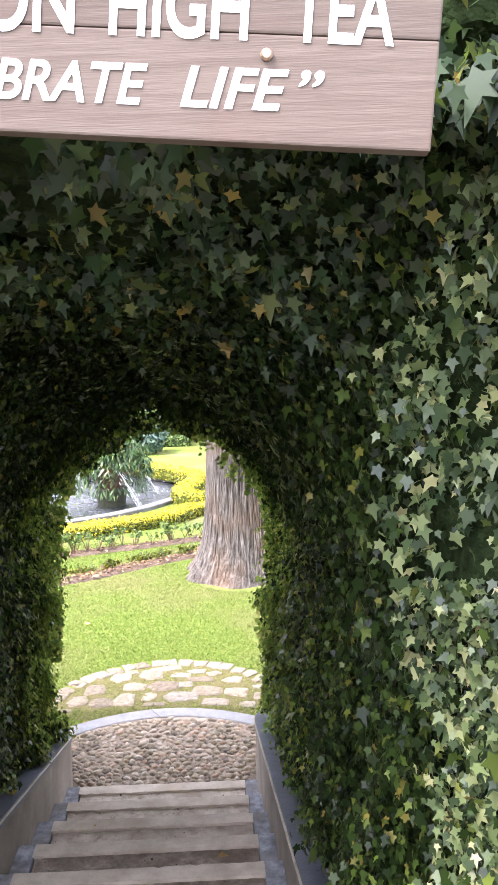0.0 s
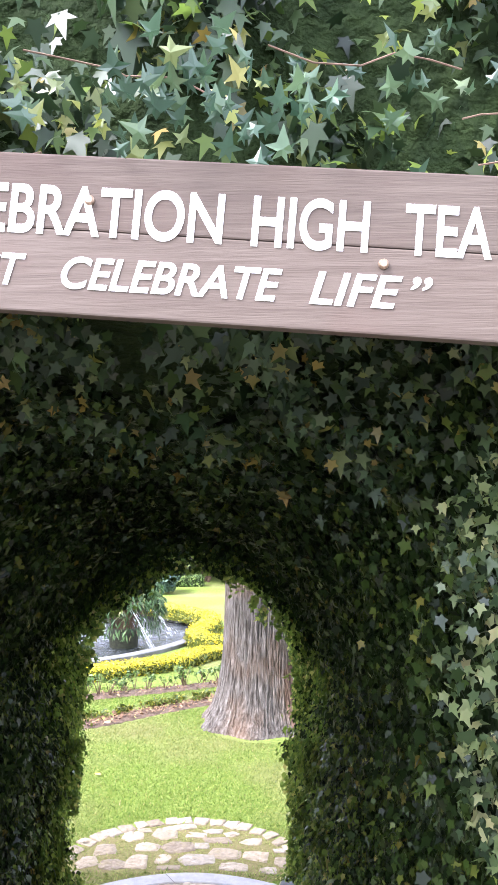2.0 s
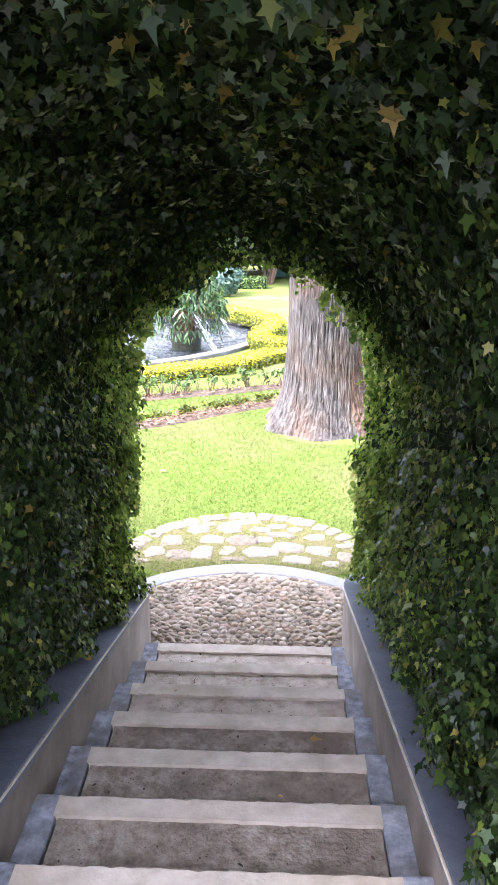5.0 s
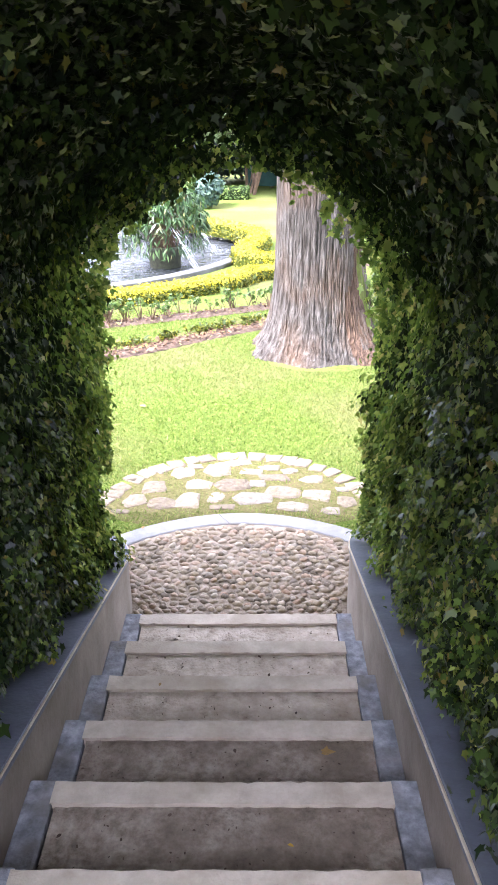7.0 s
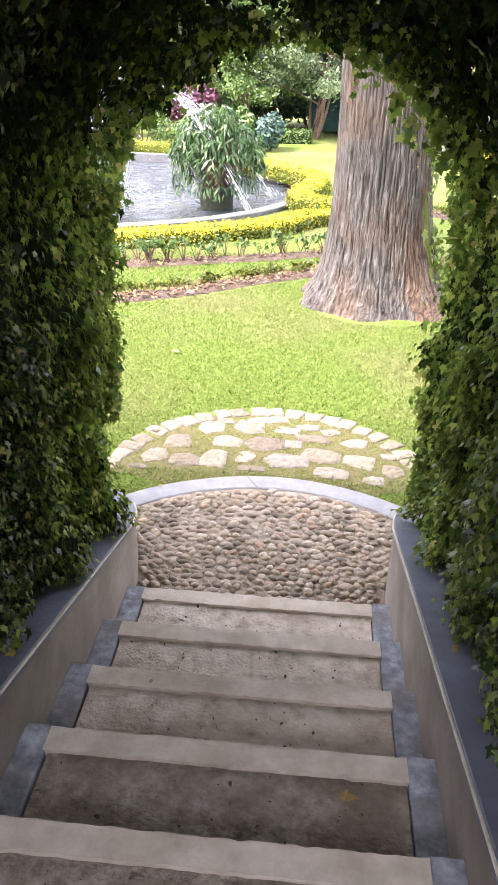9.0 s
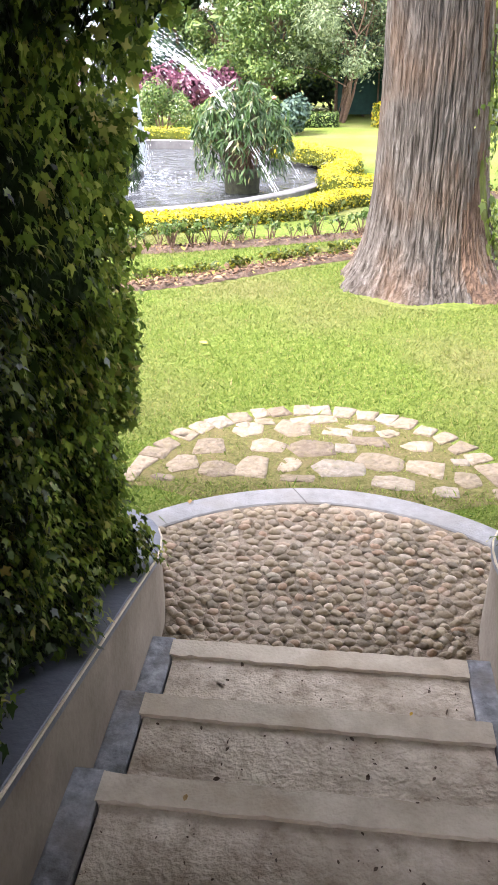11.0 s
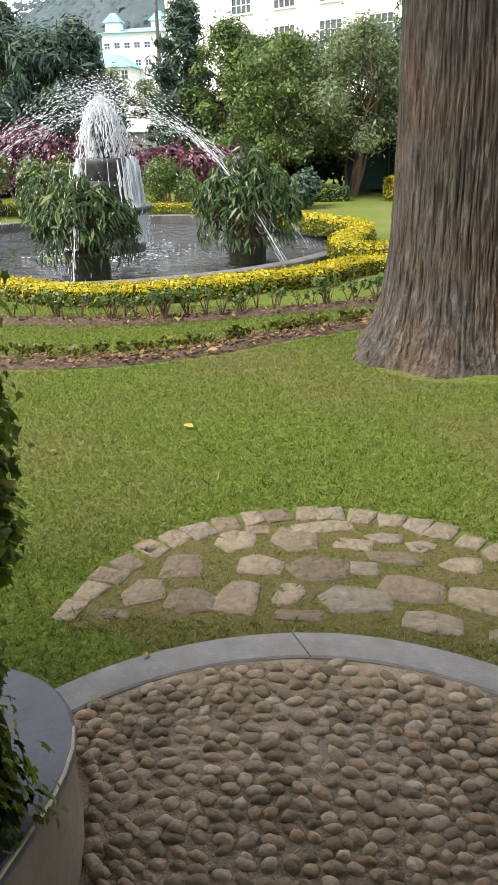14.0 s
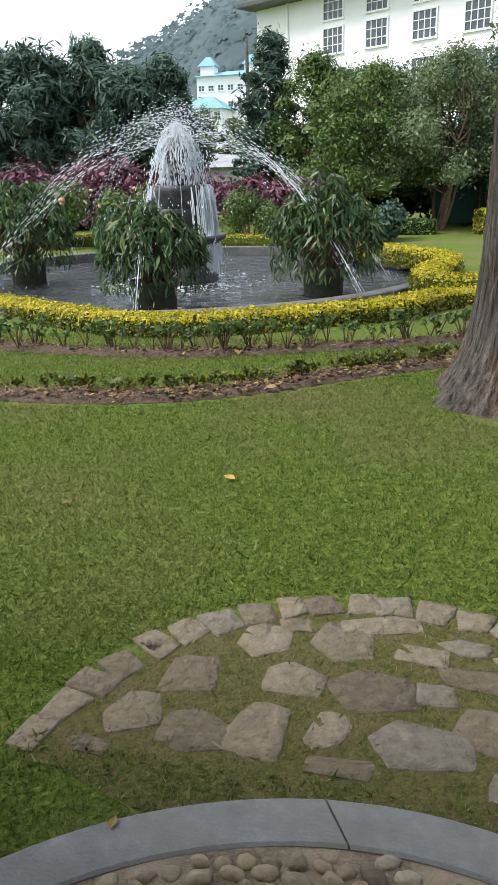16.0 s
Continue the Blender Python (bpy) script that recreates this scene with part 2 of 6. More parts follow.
M_BLUE = mat("blue_roof", [(0.3, (0.16, 0.33, 0.42)), (0.7, (0.22, 0.42, 0.52))], 0.4, 0.6, 0.1, 5)
M_DARKROOF = mat("dark_roof", [(0.3, (0.06, 0.065, 0.075)), (0.7, (0.11, 0.115, 0.12))], 0.5, 0.7, 0.1, 5)
M_GREYROOF = mat("grey_sheet_roof", [(0.3, (0.25, 0.255, 0.26)), (0.7, (0.38, 0.385, 0.39))], 2, 0.55, 0.3, 12, stretch=(4, 1, 1))
M_GLASS = mat("window_glass", [(0.3, (0.035, 0.05, 0.065)), (0.7, (0.09, 0.11, 0.13))], 0.5, 0.1, 0, spec=0.6)
# Blue-grey tone puts the distance haze into the hill's own colour
M_HILL = mat("haze_tinted_hill", [(0.3, (0.06, 0.088, 0.095)), (0.5, (0.085, 0.115, 0.122)), (0.7, (0.11, 0.14, 0.145))], 0.03, 0.95, 0.15, 0.12, spec=0.1, bump_dist=4)
M_WOOD = mat("weathered_board", [(0.25, (0.053, 0.038, 0.027)), (0.5, (0.074, 0.056, 0.041)), (0.75, (0.100, 0.079, 0.059))], 12, 0.85, 0.2, 60, stretch=(0.4, 1, 11), big=0.5, big_scale=3.2, big_colour=(0.066, 0.039, 0.027), bump_dist=0.004)
M_WOOD_RED = mat("red_stained_board", [(0.25, (0.060, 0.042, 0.029)), (0.5, (0.082, 0.061, 0.044)), (0.75, (0.108, 0.084, 0.063))], 12, 0.8, 0.2, 60, stretch=(0.4, 1, 11), big=0.75, big_scale=2.4, big_colour=(0.088, 0.042, 0.030), bump_dist=0.004)
M_PAINT = mat("white_lettering", [(0.3, (0.76, 0.75, 0.72)), (0.7, (0.86, 0.86, 0.84))], 25, 0.6, 0.2, 80)
M_BRASS = mat("brass_screw", [(0.3, (0.22, 0.15, 0.09)), (0.7, (0.32, 0.24, 0.17))], 60, 0.4, 0.1, 80, metal=0.7)
M_FENCE = mat("green_netting", [(0.3, (0.006, 0.030, 0.023)), (0.7, (0.012, 0.05, 0.038))], 6, 0.8, 0.4, 60)
M_BLUEPLASTIC = mat("blue_plastic", [(0.3, (0.03, 0.10, 0.42)), (0.7, (0.05, 0.15, 0.55))], 6, 0.4, 0.1, 30)

M_WATER = mat("pond_water", [(0.35, (0.016, 0.020, 0.021)), (0.7, (0.055, 0.062, 0.065))], 1.6, 0.05, 1.0, 7.0, spec=0.9, bump_dist=0.12)
M_POT = mat("mossy_dark_pot", [(0.3, (0.018, 0.02, 0.012)), (0.6, (0.045, 0.05, 0.025)), (0.8, (0.08, 0.085, 0.045))], 12, 0.8, 0.8, 40)
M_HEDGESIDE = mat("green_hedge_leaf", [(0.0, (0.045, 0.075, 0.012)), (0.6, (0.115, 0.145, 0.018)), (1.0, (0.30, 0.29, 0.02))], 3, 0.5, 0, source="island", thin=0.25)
M_TERRACE = mat("dark_paving", [(0.3, (0.07, 0.065, 0.06)), (0.7, (0.13, 0.12, 0.11))], 6, 0.9, 0.5, 40)
M_FOAM = mat("water_foam", [(0.3, (0.75, 0.8, 0.84)), (0.7, (0.92, 0.94, 0.96))], 12, 0.25, 0.4, 40, spec=0.6, thin=0.35)


# ---- helpers of the scene ----
def link(name, bm, material, parent=None, label="", smooth=False, kind=""):
    me = bpy.data.meshes.new(name)
    if smooth:
        for f in bm.faces:
            f.smooth = True
    bm.to_mesh(me)
    bm.free()
    for m in (material if isinstance(material, (list, tuple)) else [material]):
        me.materials.append(m)
    ob = new(name, me)
    ob.parent = parent
    return tagged(ob, label=label, kind=kind)


part = link


def thing(name, at, label, category, group="", kind=""):
    ob = new(name)
    ob.location = at
    ob.empty_display_size = 0.1
    return tagged(ob, label, category, group, kind)


def box(bm, c, s, bevel=0.0, m=None):
    r = bmesh.ops.create_cube(bm, size=1.0)
    bmesh.ops.scale(bm, vec=s, verts=r["verts"])
    if bevel:
        es = list({e for v in r["verts"] for e in v.link_edges})
        r2 = bmesh.ops.bevel(bm, geom=es, offset=bevel, segments=2, affect="EDGES", profile=0.6)
        vs = list({v for f in r2["faces"] for v in f.verts} | {v for v in r["verts"] if v.is_valid})
    else:
        vs = r["verts"]
    if m is not None:
        bmesh.ops.transform(bm, matrix=m, verts=vs)
    bmesh.ops.translate(bm, vec=c, verts=vs)
    return vs


def boxes(bm_list_c_s, bevel=0.0):
    bm = bmesh.new()
    for c, s in bm_list_c_s:
        box(bm, c, s, bevel)
    return bm


def lathe(profile, seg=24, wob=0.0):
    bm = bmesh.new()
    rings = []
    for r, z in profile:
        rings.append([bm.verts.new((r * (1 + wob * math.sin(3 * a)) * math.cos(a), r * math.sin(a), z)) for a in [2 * math.pi * i / seg for i in range(seg)]])
    for a, b in zip(rings, rings[1:]):
        for i in range(seg):
            bm.faces.new((a[i], a[(i + 1) % seg], b[(i + 1) % seg], b[i]))
    bm.faces.new(rings[-1])
    bm.faces.new(rings[0][::-1])
    return bm


def tube(bm, pts, radii, seg=8):
    rings = []
    pts = [Vector(p) for p in pts]
    for i, p in enumerate(pts):
        d = (pts[min(i + 1, len(pts) - 1)] - pts[max(i - 1, 0)]).normalized()
        u = d.orthogonal().normalized() if abs(d.z) > 0.95 else d.cross(Vector((0, 0, 1))).normalized()
        v = d.cross(u)
        rings.append([bm.verts.new(p + radii[i] * (math.cos(a) * u + math.sin(a) * v)) for a in [2 * math.pi * k / seg for k in range(seg)]])
    for a, b in zip(rings, rings[1:]):
        for k in range(seg):
            bm.faces.new((a[k], a[(k + 1) % seg], b[(k + 1) % seg], b[k]))
    bm.faces.new(rings[0][::-1])
    bm.faces.new(rings[-1])


SHAPES = {
    "ivy": [(0, -0.28), (0.24, -0.42), (0.29, -0.16), (0.52, 0.10), (0.21, 0.20), (0.0, 0.80), (-0.21, 0.20), (-0.52, 0.10), (-0.29, -0.16), (-0.24, -0.42)],
    "star": [(0, -0.26), (0.30, -0.38), (0.26, -0.10), (0.56, 0.20), (0.21, 0.26), (0.0, 0.95), (-0.21, 0.26), (-0.56, 0.20), (-0.26, -0.10), (-0.30, -0.38)],
    "oval": [(0, -0.5), (0.24, -0.2), (0.24, 0.15), (0, 0.5), (-0.24, 0.15), (-0.24, -0.2)],
    "lance": [(0, -0.5), (0.10, -0.1), (0, 0.5), (-0.10, -0.1)],
    "blade": [(-0.13, 0), (0.13, 0), (0, 1)],
    "spray": [(0, -0.5), (0.2, 0.0), (0, 0.5), (-0.2, 0.0)],
    "tuft": [(-0.5, -0.35), (-0.1, -0.5), (0.45, -0.3), (0.2, 0.0), (0.5, 0.4), (0, 0.2), (-0.4, 0.5), (-0.25, 0.0)],
}


def leaf_mesh(name, pos, nrm, size, shape, material, parent=None, tilt=0.6, up=None, label="", spread=0.35, rng=None, cup=0.12):
    """Many small leaves in one mesh: at pos, facing about nrm, each of its own size, turn and tilt."""
    rng = rng or np.random.default_rng(len(pos))
    pos, nrm = np.asarray(pos, float), np.asarray(nrm, float)
    n = len(pos)
    nrm = nrm + rng.normal(0, tilt, (n, 3))
    nrm /= np.linalg.norm(nrm, axis=1)[:, None] + 1e-9
    ref = rng.normal(0, 1, (n, 3)) if up is None else np.asarray(up, float) + rng.normal(0, 0.35, (n, 3))
    v = ref - (ref * nrm).sum(1)[:, None] * nrm
    v /= np.linalg.norm(v, axis=1)[:, None] + 1e-9
    u = np.cross(v, nrm)
    sh = np.array(SHAPES[shape])
    k = len(sh)
    s = size * np.exp(rng.normal(0, spread, n))
    P = pos[:, None, :] + s[:, None, None] * (sh[None, :, :1] * u[:, None, :] + sh[None, :, 1:] * v[:, None, :]
                                              + cup * ((sh ** 2).sum(1)[None, :, None] - 0.2) * -nrm[:, None, :])
    me = bpy.data.meshes.new(name)
    me.vertices.add(n * k)
    me.vertices.foreach_set("co", P.reshape(-1))
    me.loops.add(n * k)
    me.loops.foreach_set("vertex_index", np.arange(n * k, dtype=np.int32))
    me.polygons.add(n)
    me.polygons.foreach_set("loop_start", np.arange(0, n * k, k, dtype=np.int32))
    me.update(calc_edges=True)
    me.materials.append(material)
    ob = new(name, me)
    ob.parent = parent
    return tagged(ob, label=label, kind="stuff")


def clump_points(rng, n, centre, radii, shell=0.55):
    """Points and outward directions on a lumpy ellipsoid."""
    d = rng.normal(0, 1, (n, 3))
    d /= np.linalg.norm(d, axis=1)[:, None]
    r = shell + (1 - shell) * rng.random(n) ** 0.6
    lump = 1 + 0.16 * np.sin(5 * d[:, 0] + centre[0] * 3) * np.sin(4 * d[:, 1] + 1.3) + 0.12 * np.sin(7 * d[:, 2] + centre[1])
    return np.asarray(centre) + d * (r * lump)[:, None] * np.asarray(radii), d


def wave(x, y):
    return 0.05 * math.sin(2.3 * x + 0.7) + 0.04 * math.sin(5.1 * y + 1.1 * x) + 0.03 * math.sin(9.0 * x - 3 * y)

# ---- ground ----
RISE, RUN, N_STEPS, PAD_Y = 0.158, 0.442, 10, 6.0
TOP_Z = RISE * N_STEPS
TOP_Y = PAD_Y - RUN * (N_STEPS - 1)


def mound(x, y):
    return 0.11 * np.exp(-((x - 1.1) / 2.1) ** 2 - ((y - 11.4) / 1.5) ** 2)


def bank(x, y):
    """Height of the lawn: level near the tunnel, a mound round the trunk and a bank that rises behind it."""
    a = max(0.0, min(1.0, (x - 1.9) / 3.2))
    return mound(x, y) + a * a * (3 - 2 * a) * 0.145 * max(0.0, min(y, 40) - 16.4)


bm = bmesh.new()
xs = sorted(set([-3000, -800, -200, -80, -40] + [-24 + i * 1.0 for i in range(52)] + [-5 + i * 0.25 for i in range(44)] + [40, 80, 200, 800, 3000]))
ys = sorted(set([-3000, -500, -100, -40, -10, 0] + [6.2 + i * 0.9 for i in range(42)] + [8.3 + i * 0.3 for i in range(22)] + [60, 100, 300, 900, 3000]))
HOLE = ((-4.75, 19.45), 4.83)
gv = {}
for i, x in enumerate(xs):
    for j, y in enumerate(ys):
        gv[i, j] = bm.verts.new((x, y, bank(x, y) if abs(x) < 60 and y < 60 else (3.4 if x > 8 and y > 40 else -0.02 * (abs(x) > 60))))
for i in range(len(xs) - 1):
    for j in range(len(ys) - 1):
        cx, cy = (xs[i] + xs[i + 1]) / 2, (ys[j] + ys[j + 1]) / 2
        if any(math.hypot(px - HOLE[0][0], py - HOLE[0][1]) < HOLE[1] for px in xs[i:i + 2] for py in ys[j:j + 2]):
            continue
        if -1.6 < cx < 1.6 and 6.0 < cy < 7.4:
            continue
        bm.faces.new((gv[i, j], gv[i + 1, j], gv[i + 1, j + 1], gv[i, j + 1]))
ground = link("ground", bm, M_LAWN, label="mown green lawn with worn patches", kind="structure", smooth=True)

# the lawn close round the paved pad, cut to the kerb's curve
KC, K_IN, K_OUT = (0.0, 5.99), 1.275, 1.44
bm = bmesh.new()
ring_a, ring_b = [], []
for i in range(41):
    a = math.radians(14) + math.radians(152) * i / 40
    c, s = math.cos(a), math.sin(a)
    ring_a.append(bm.verts.new((KC[0] + (K_OUT - 0.02) * c, KC[1] + (K_OUT - 0.02) * s, 0.003)))
    f = 2.1 / max(abs(c), abs(s) * 1.2)
    ring_b.append(bm.verts.new((KC[0] + f * c, KC[1] + f * s * 1.0, 0.003)))
for i in range(40):
    bm.faces.new((ring_a[i], ring_b[i], ring_b[i + 1], ring_a[i + 1]))
link("lawn_edge", bm, M_LAWN, ground, smooth=True)

# the lawn round the pond
bm = bmesh.new()
ring_a, ring_b = [[bm.verts.new((HOLE[0][0] + r * math.cos(2 * math.pi * i / 72), HOLE[0][1] + r * math.sin(2 * math.pi * i / 72), 0.004)) for i in range(72)] for r in (4.80, 6.35)]
for i in range(72):
    bm.faces.new((ring_a[i], ring_b[i], ring_b[(i + 1) % 72], ring_a[(i + 1) % 72]))
link("lawn_edge", bm, M_LAWN, ground, smooth=True)

# raised terrace behind the tunnel, unseen; dark paving limits light bounced into the vault
bm = boxes([((0, TOP_Y - 15.1, TOP_Z / 2 - 0.02), (40, 30, TOP_Z - 0.04))], 0.02)
link("pavement", bm, M_TERRACE, label="worn concrete terrace at the head of the stairs", kind="structure")

# ---- stairs ----
stairs = thing("stairs", (0, 4, 0), "worn concrete garden stairs with pale nosings", "stairs", kind="structure")
stairs.location = (0, 0, 0)
rng = np.random.default_rng(3)
for k in range(N_STEPS):
    z, y1 = RISE * (k + 1), PAD_Y - RUN * k
    y0 = y1 - RUN if k < N_STEPS - 1 else y1 - 1.6
    bm = boxes([((0.01, (y0 + y1 - 0.10) / 2 - 0.02, z / 2 - 0.008), (1.14, y1 - 0.10 - y0 + 0.05, z - 0.008))], 0.006)
    part("tread", bm, M_TREAD if k < 3 else M_TREAD_SOIL_DIM, stairs, "" if k < 3 else "soil-stained concrete tread, partly darkened for shade")
    bm = bmesh.new()
    vs = []
    seg = 40
    for i in range(seg + 1):
        x = -0.575 + 1.16 * i / seg
        j1, j2, j3 = rng.normal(0, 0.0022, 3)
        vs.append([bm.verts.new(p) for p in ((x, y1 - 0.10 + j1, z - 0.05), (x, y1 - 0.098 + j1, z + 0.002), (x, y1 - 0.010 + j2, z + 0.004 + j3 * 0.4),
                                              (x, y1 + j2, z - 0.010), (x, y1 + j2, z - RISE + 0.002))])
    for a, b in zip(vs, vs[1:]):
        for q in range(4):
            bm.faces.new((a[q], b[q], b[q + 1], a[q + 1]))
    bm.faces.new(vs[0][::-1])
    bm.faces.new(vs[-1])
    bmesh.ops.recalc_face_normals(bm, faces=bm.faces)
    part("nosing", bm, M_NOSE, stairs, "pale cement nosing strip")
    for sx in (-1, 1):
        wg = 0.10
        bm = boxes([((sx * (0.575 + wg / 2) + 0.008, (y0 + y1) / 2 - 0.004, z / 2 - 0.001), (wg, y1 - y0 + 0.02, z - 0.002))], 0.010)
        part("gutter", bm, M_GUTTER, stairs, "grey painted side strip")

# ---- parapet walls ----
def coping(y, sx):
    """Height of the stair wall's top on either side."""
    return 0.57 + 0.262 * (6.02 - y) if sx > 0 else 0.47 + 0.29 * (6.1 - y)


def parapet(name, sx, top, x_in):
    """A plastered low wall that follows the stairs and turns outward at its foot, with a dark coping."""
    p = thing(name, (0, 0, 0), "beige plastered stair wall with dark slate coping", "wall", kind="structure")
    line = [(x_in, 1.2 + 0.25 * i) for i in range(20)] + [(x_in, 6.12)]
    for i in range(1, 9):
        a = math.pi / 2 * i / 9
        line.append((x_in + 0.55 * (1 - math.cos(a)), 6.12 + 0.70 * math.sin(a)))
    th = 0.27
    body, cope = bmesh.new(), bmesh.new()
    rb, rc = [], []
    for i, (x, y) in enumerate(line):
        a, b = line[max(i - 1, 0)], line[min(i + 1, len(line) - 1)]
        d = Vector((b[0] - a[0], b[1] - a[1])).normalized()
        nx, ny = d.y, -d.x
        z = max(0.17, top(y))
        zb = -0.05
        ox, oy = x + nx * th, y + ny * th
        rb.append([body.verts.new((sx * q[0], q[1], q[2])) for q in ((x, y, zb), (x, y, z - 0.035), (ox, oy, z - 0.035), (ox, oy, zb))])
        e = 0.012
        prof = ((x - nx * e, y - ny * e, z - 0.035), (x - nx * e, y - ny * e, z - 0.008), (x - nx * (e - 0.01), y - ny * (e - 0.01), z),
                (ox + nx * e, oy + ny * e, z), (ox + nx * e, oy + ny * e, z - 0.035))
        rc.append([cope.verts.new((sx * q[0], q[1], q[2])) for q in prof])
    for bmx, rs in ((body, rb), (cope, rc)):
        k = len(rs[0])
        for a, b in zip(rs, rs[1:]):
            for q in range(k):
                bmx.faces.new((a[q], b[q], b[(q + 1) % k], a[(q + 1) % k]))
        bmx.faces.new(rs[0])
        bmx.faces.new(rs[-1][::-1])
        bmesh.ops.recalc_face_normals(bmx, faces=bmx.faces)
    part("plaster", body, M_PLASTER, p)
    part("coping", cope, M_SLATE, p, "dark slate coping")
    edge = bmesh.new()
    tube(edge, [(sx * (x - 0.012 if y < 6.13 else x - 0.006), y, max(0.17, top(y)) - 0.005) for x, y in line[:24]], [0.0055] * 24, 6)
    part("coping_edge", edge, M_NOSE, p, "worn pale edge of the coping")
    return p


parapet("wall_right", 1, lambda y: coping(y, 1), 0.675)
parapet("wall_left", -1, lambda y: coping(y, -1), 0.665)

# ---- kerb ----
kerb = thing("kerb", (0, 0, 0), "curved grey cement kerb with a crack", "kerb", kind="structure")
CRACK = math.radians(94.3)
for a0, a1 in ((math.radians(14), CRACK - 0.0025), (CRACK + 0.0025, math.radians(166))):
    bm = bmesh.new()
    rs = []
    for i in range(25):
        a = a0 + (a1 - a0) * i / 24
        rs.append([])
        for r, z in ((K_IN, -0.04), (K_IN, 0.027), (K_IN + 0.01, 0.034), (K_OUT - 0.012, 0.034), (K_OUT, 0.024), (K_OUT, -0.04)):
            sk = 0.055 * (r - K_IN) / (K_OUT - K_IN) if i in (0, 24) and abs(a - CRACK) < 0.01 else 0.0
            rs[-1].append(bm.verts.new((KC[0] + r * math.cos(a + sk), KC[1] + r * math.sin(a + sk), z + 0.002 * math.sin(9 * a))))
    for a, b in zip(rs, rs[1:]):
        for q in range(5):
            bm.faces.new((a[q], b[q], b[q + 1], a[q + 1]))
    bm.faces.new(rs[0])
    bm.faces.new(rs[-1][::-1])
    bmesh.ops.recalc_face_normals(bm, faces=bm.faces)
    part("kerb_section", bm, M_KERB, kerb)

# ---- ivy tunnel ----
FRONT, BACK = 2.14, 6.24


def arch(y, a):
    """A point of the tunnel's inside: a runs 0 (left foot) to 1 (right foot) round the vault."""
    f = (y - FRONT) / (BACK - FRONT)
    crown = 3.54 - 0.62 * f - 0.24 * f * f
    foot = max(0.3, 1.5 - 0.29 * (y - 2.0))
    half = 0.88 - 0.02 * f + 0.45 * max(0.0, (2.95 - y) / 0.8) ** 2
    crown += 0.04 * max(0.0, (2.6 - y) / 0.5) ** 2
    spring = foot + (crown - foot) * (0.62 - 0.12 * f)
    lap = 0.085 * max(0.3, min(1.0, (y - 2.6) / 2.4))
    if a < 0.3:
        t = a / 0.3
        z = foot + (spring - foot) * t
        return Vector((-half + 0.06 * f + 0.03 * t + lap * math.exp(-((z - coping(y, -1)) / 0.32) ** 2), y, z)), Vector((1, 0, 0))
    if a > 0.7:
        t = (1 - a) / 0.3
        z = foot + (spring - foot) * t
        return Vector((half - 0.03 * t - lap * math.exp(-((z - coping(y, 1)) / 0.32) ** 2), y, z)), Vector((-1, 0, 0))
    th = math.pi * (1 - (a - 0.3) / 0.4)
    p = 0.62 + 0.1 * f
    cx = math.copysign(abs(math.cos(th)) ** p, math.cos(th))
    cz = abs(math.sin(th)) ** p
    return Vector(((half - 0.03 - 0.07 * f * (cx < 0)) * cx, y, spring + (crown - spring) * cz)), Vector((-math.cos(th), 0, -math.sin(th)))


hedge = thing("ivy_tunnel_hedge", (0, 0, 0), "dense dark ivy hedge clipped into a vaulted tunnel", "hedge")
bm = bmesh.new()
na, ny_ = 60, 44
vg = []
for j in range(ny_ + 1):
    y = FRONT + (BACK - FRONT) * j / ny_
    row = []
    for i in range(na + 1):
        p, n = arch(y, i / na)
        row.append(bm.verts.new(p - n * (0.07 + 0.13 * max(0.0, min(1.0, (y - 5.7) / 0.4)) * max(0.0, min(1.0, (p.z - 1.9) / 0.5)) + wave(p.x * 2 + p.z * 2, y * 2))))
    vg.append(row)
for j in range(ny_):
    for i in range(na):
        bm.faces.new((vg[j][i], vg[j][i + 1], vg[j + 1][i + 1], vg[j + 1][i]))
# outer body: the two end faces, top and flanks
for row, y in ((vg[0], FRONT), (vg[-1], BACK)):
    o = [bm.verts.new((x, y, z)) for x, z in ((-5, 0), (-5, 2.2), (-5, 4.5), (0, 4.5), (5, 4.5), (5, 2.2), (5, 0))]
    q = na // 6
    for s in range(6):
        inner = row[s * q:(s + 1) * q + 1]
        bm.faces.new([o[s]] + inner + [o[s + 1]])
    if y == FRONT:
        of = o
for a, b in zip(range(6), range(1, 7)):
    bm.faces.new((of[a], of[b], o[b], o[a]))
bmesh.ops.recalc_face_normals(bm, faces=bm.faces)
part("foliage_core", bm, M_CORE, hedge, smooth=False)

rng = np.random.default_rng(11)
pts, nrm, lit_p, lit_n, star_p, star_n, pale_p, pale_n = [], [], [], [], [], [], [], []
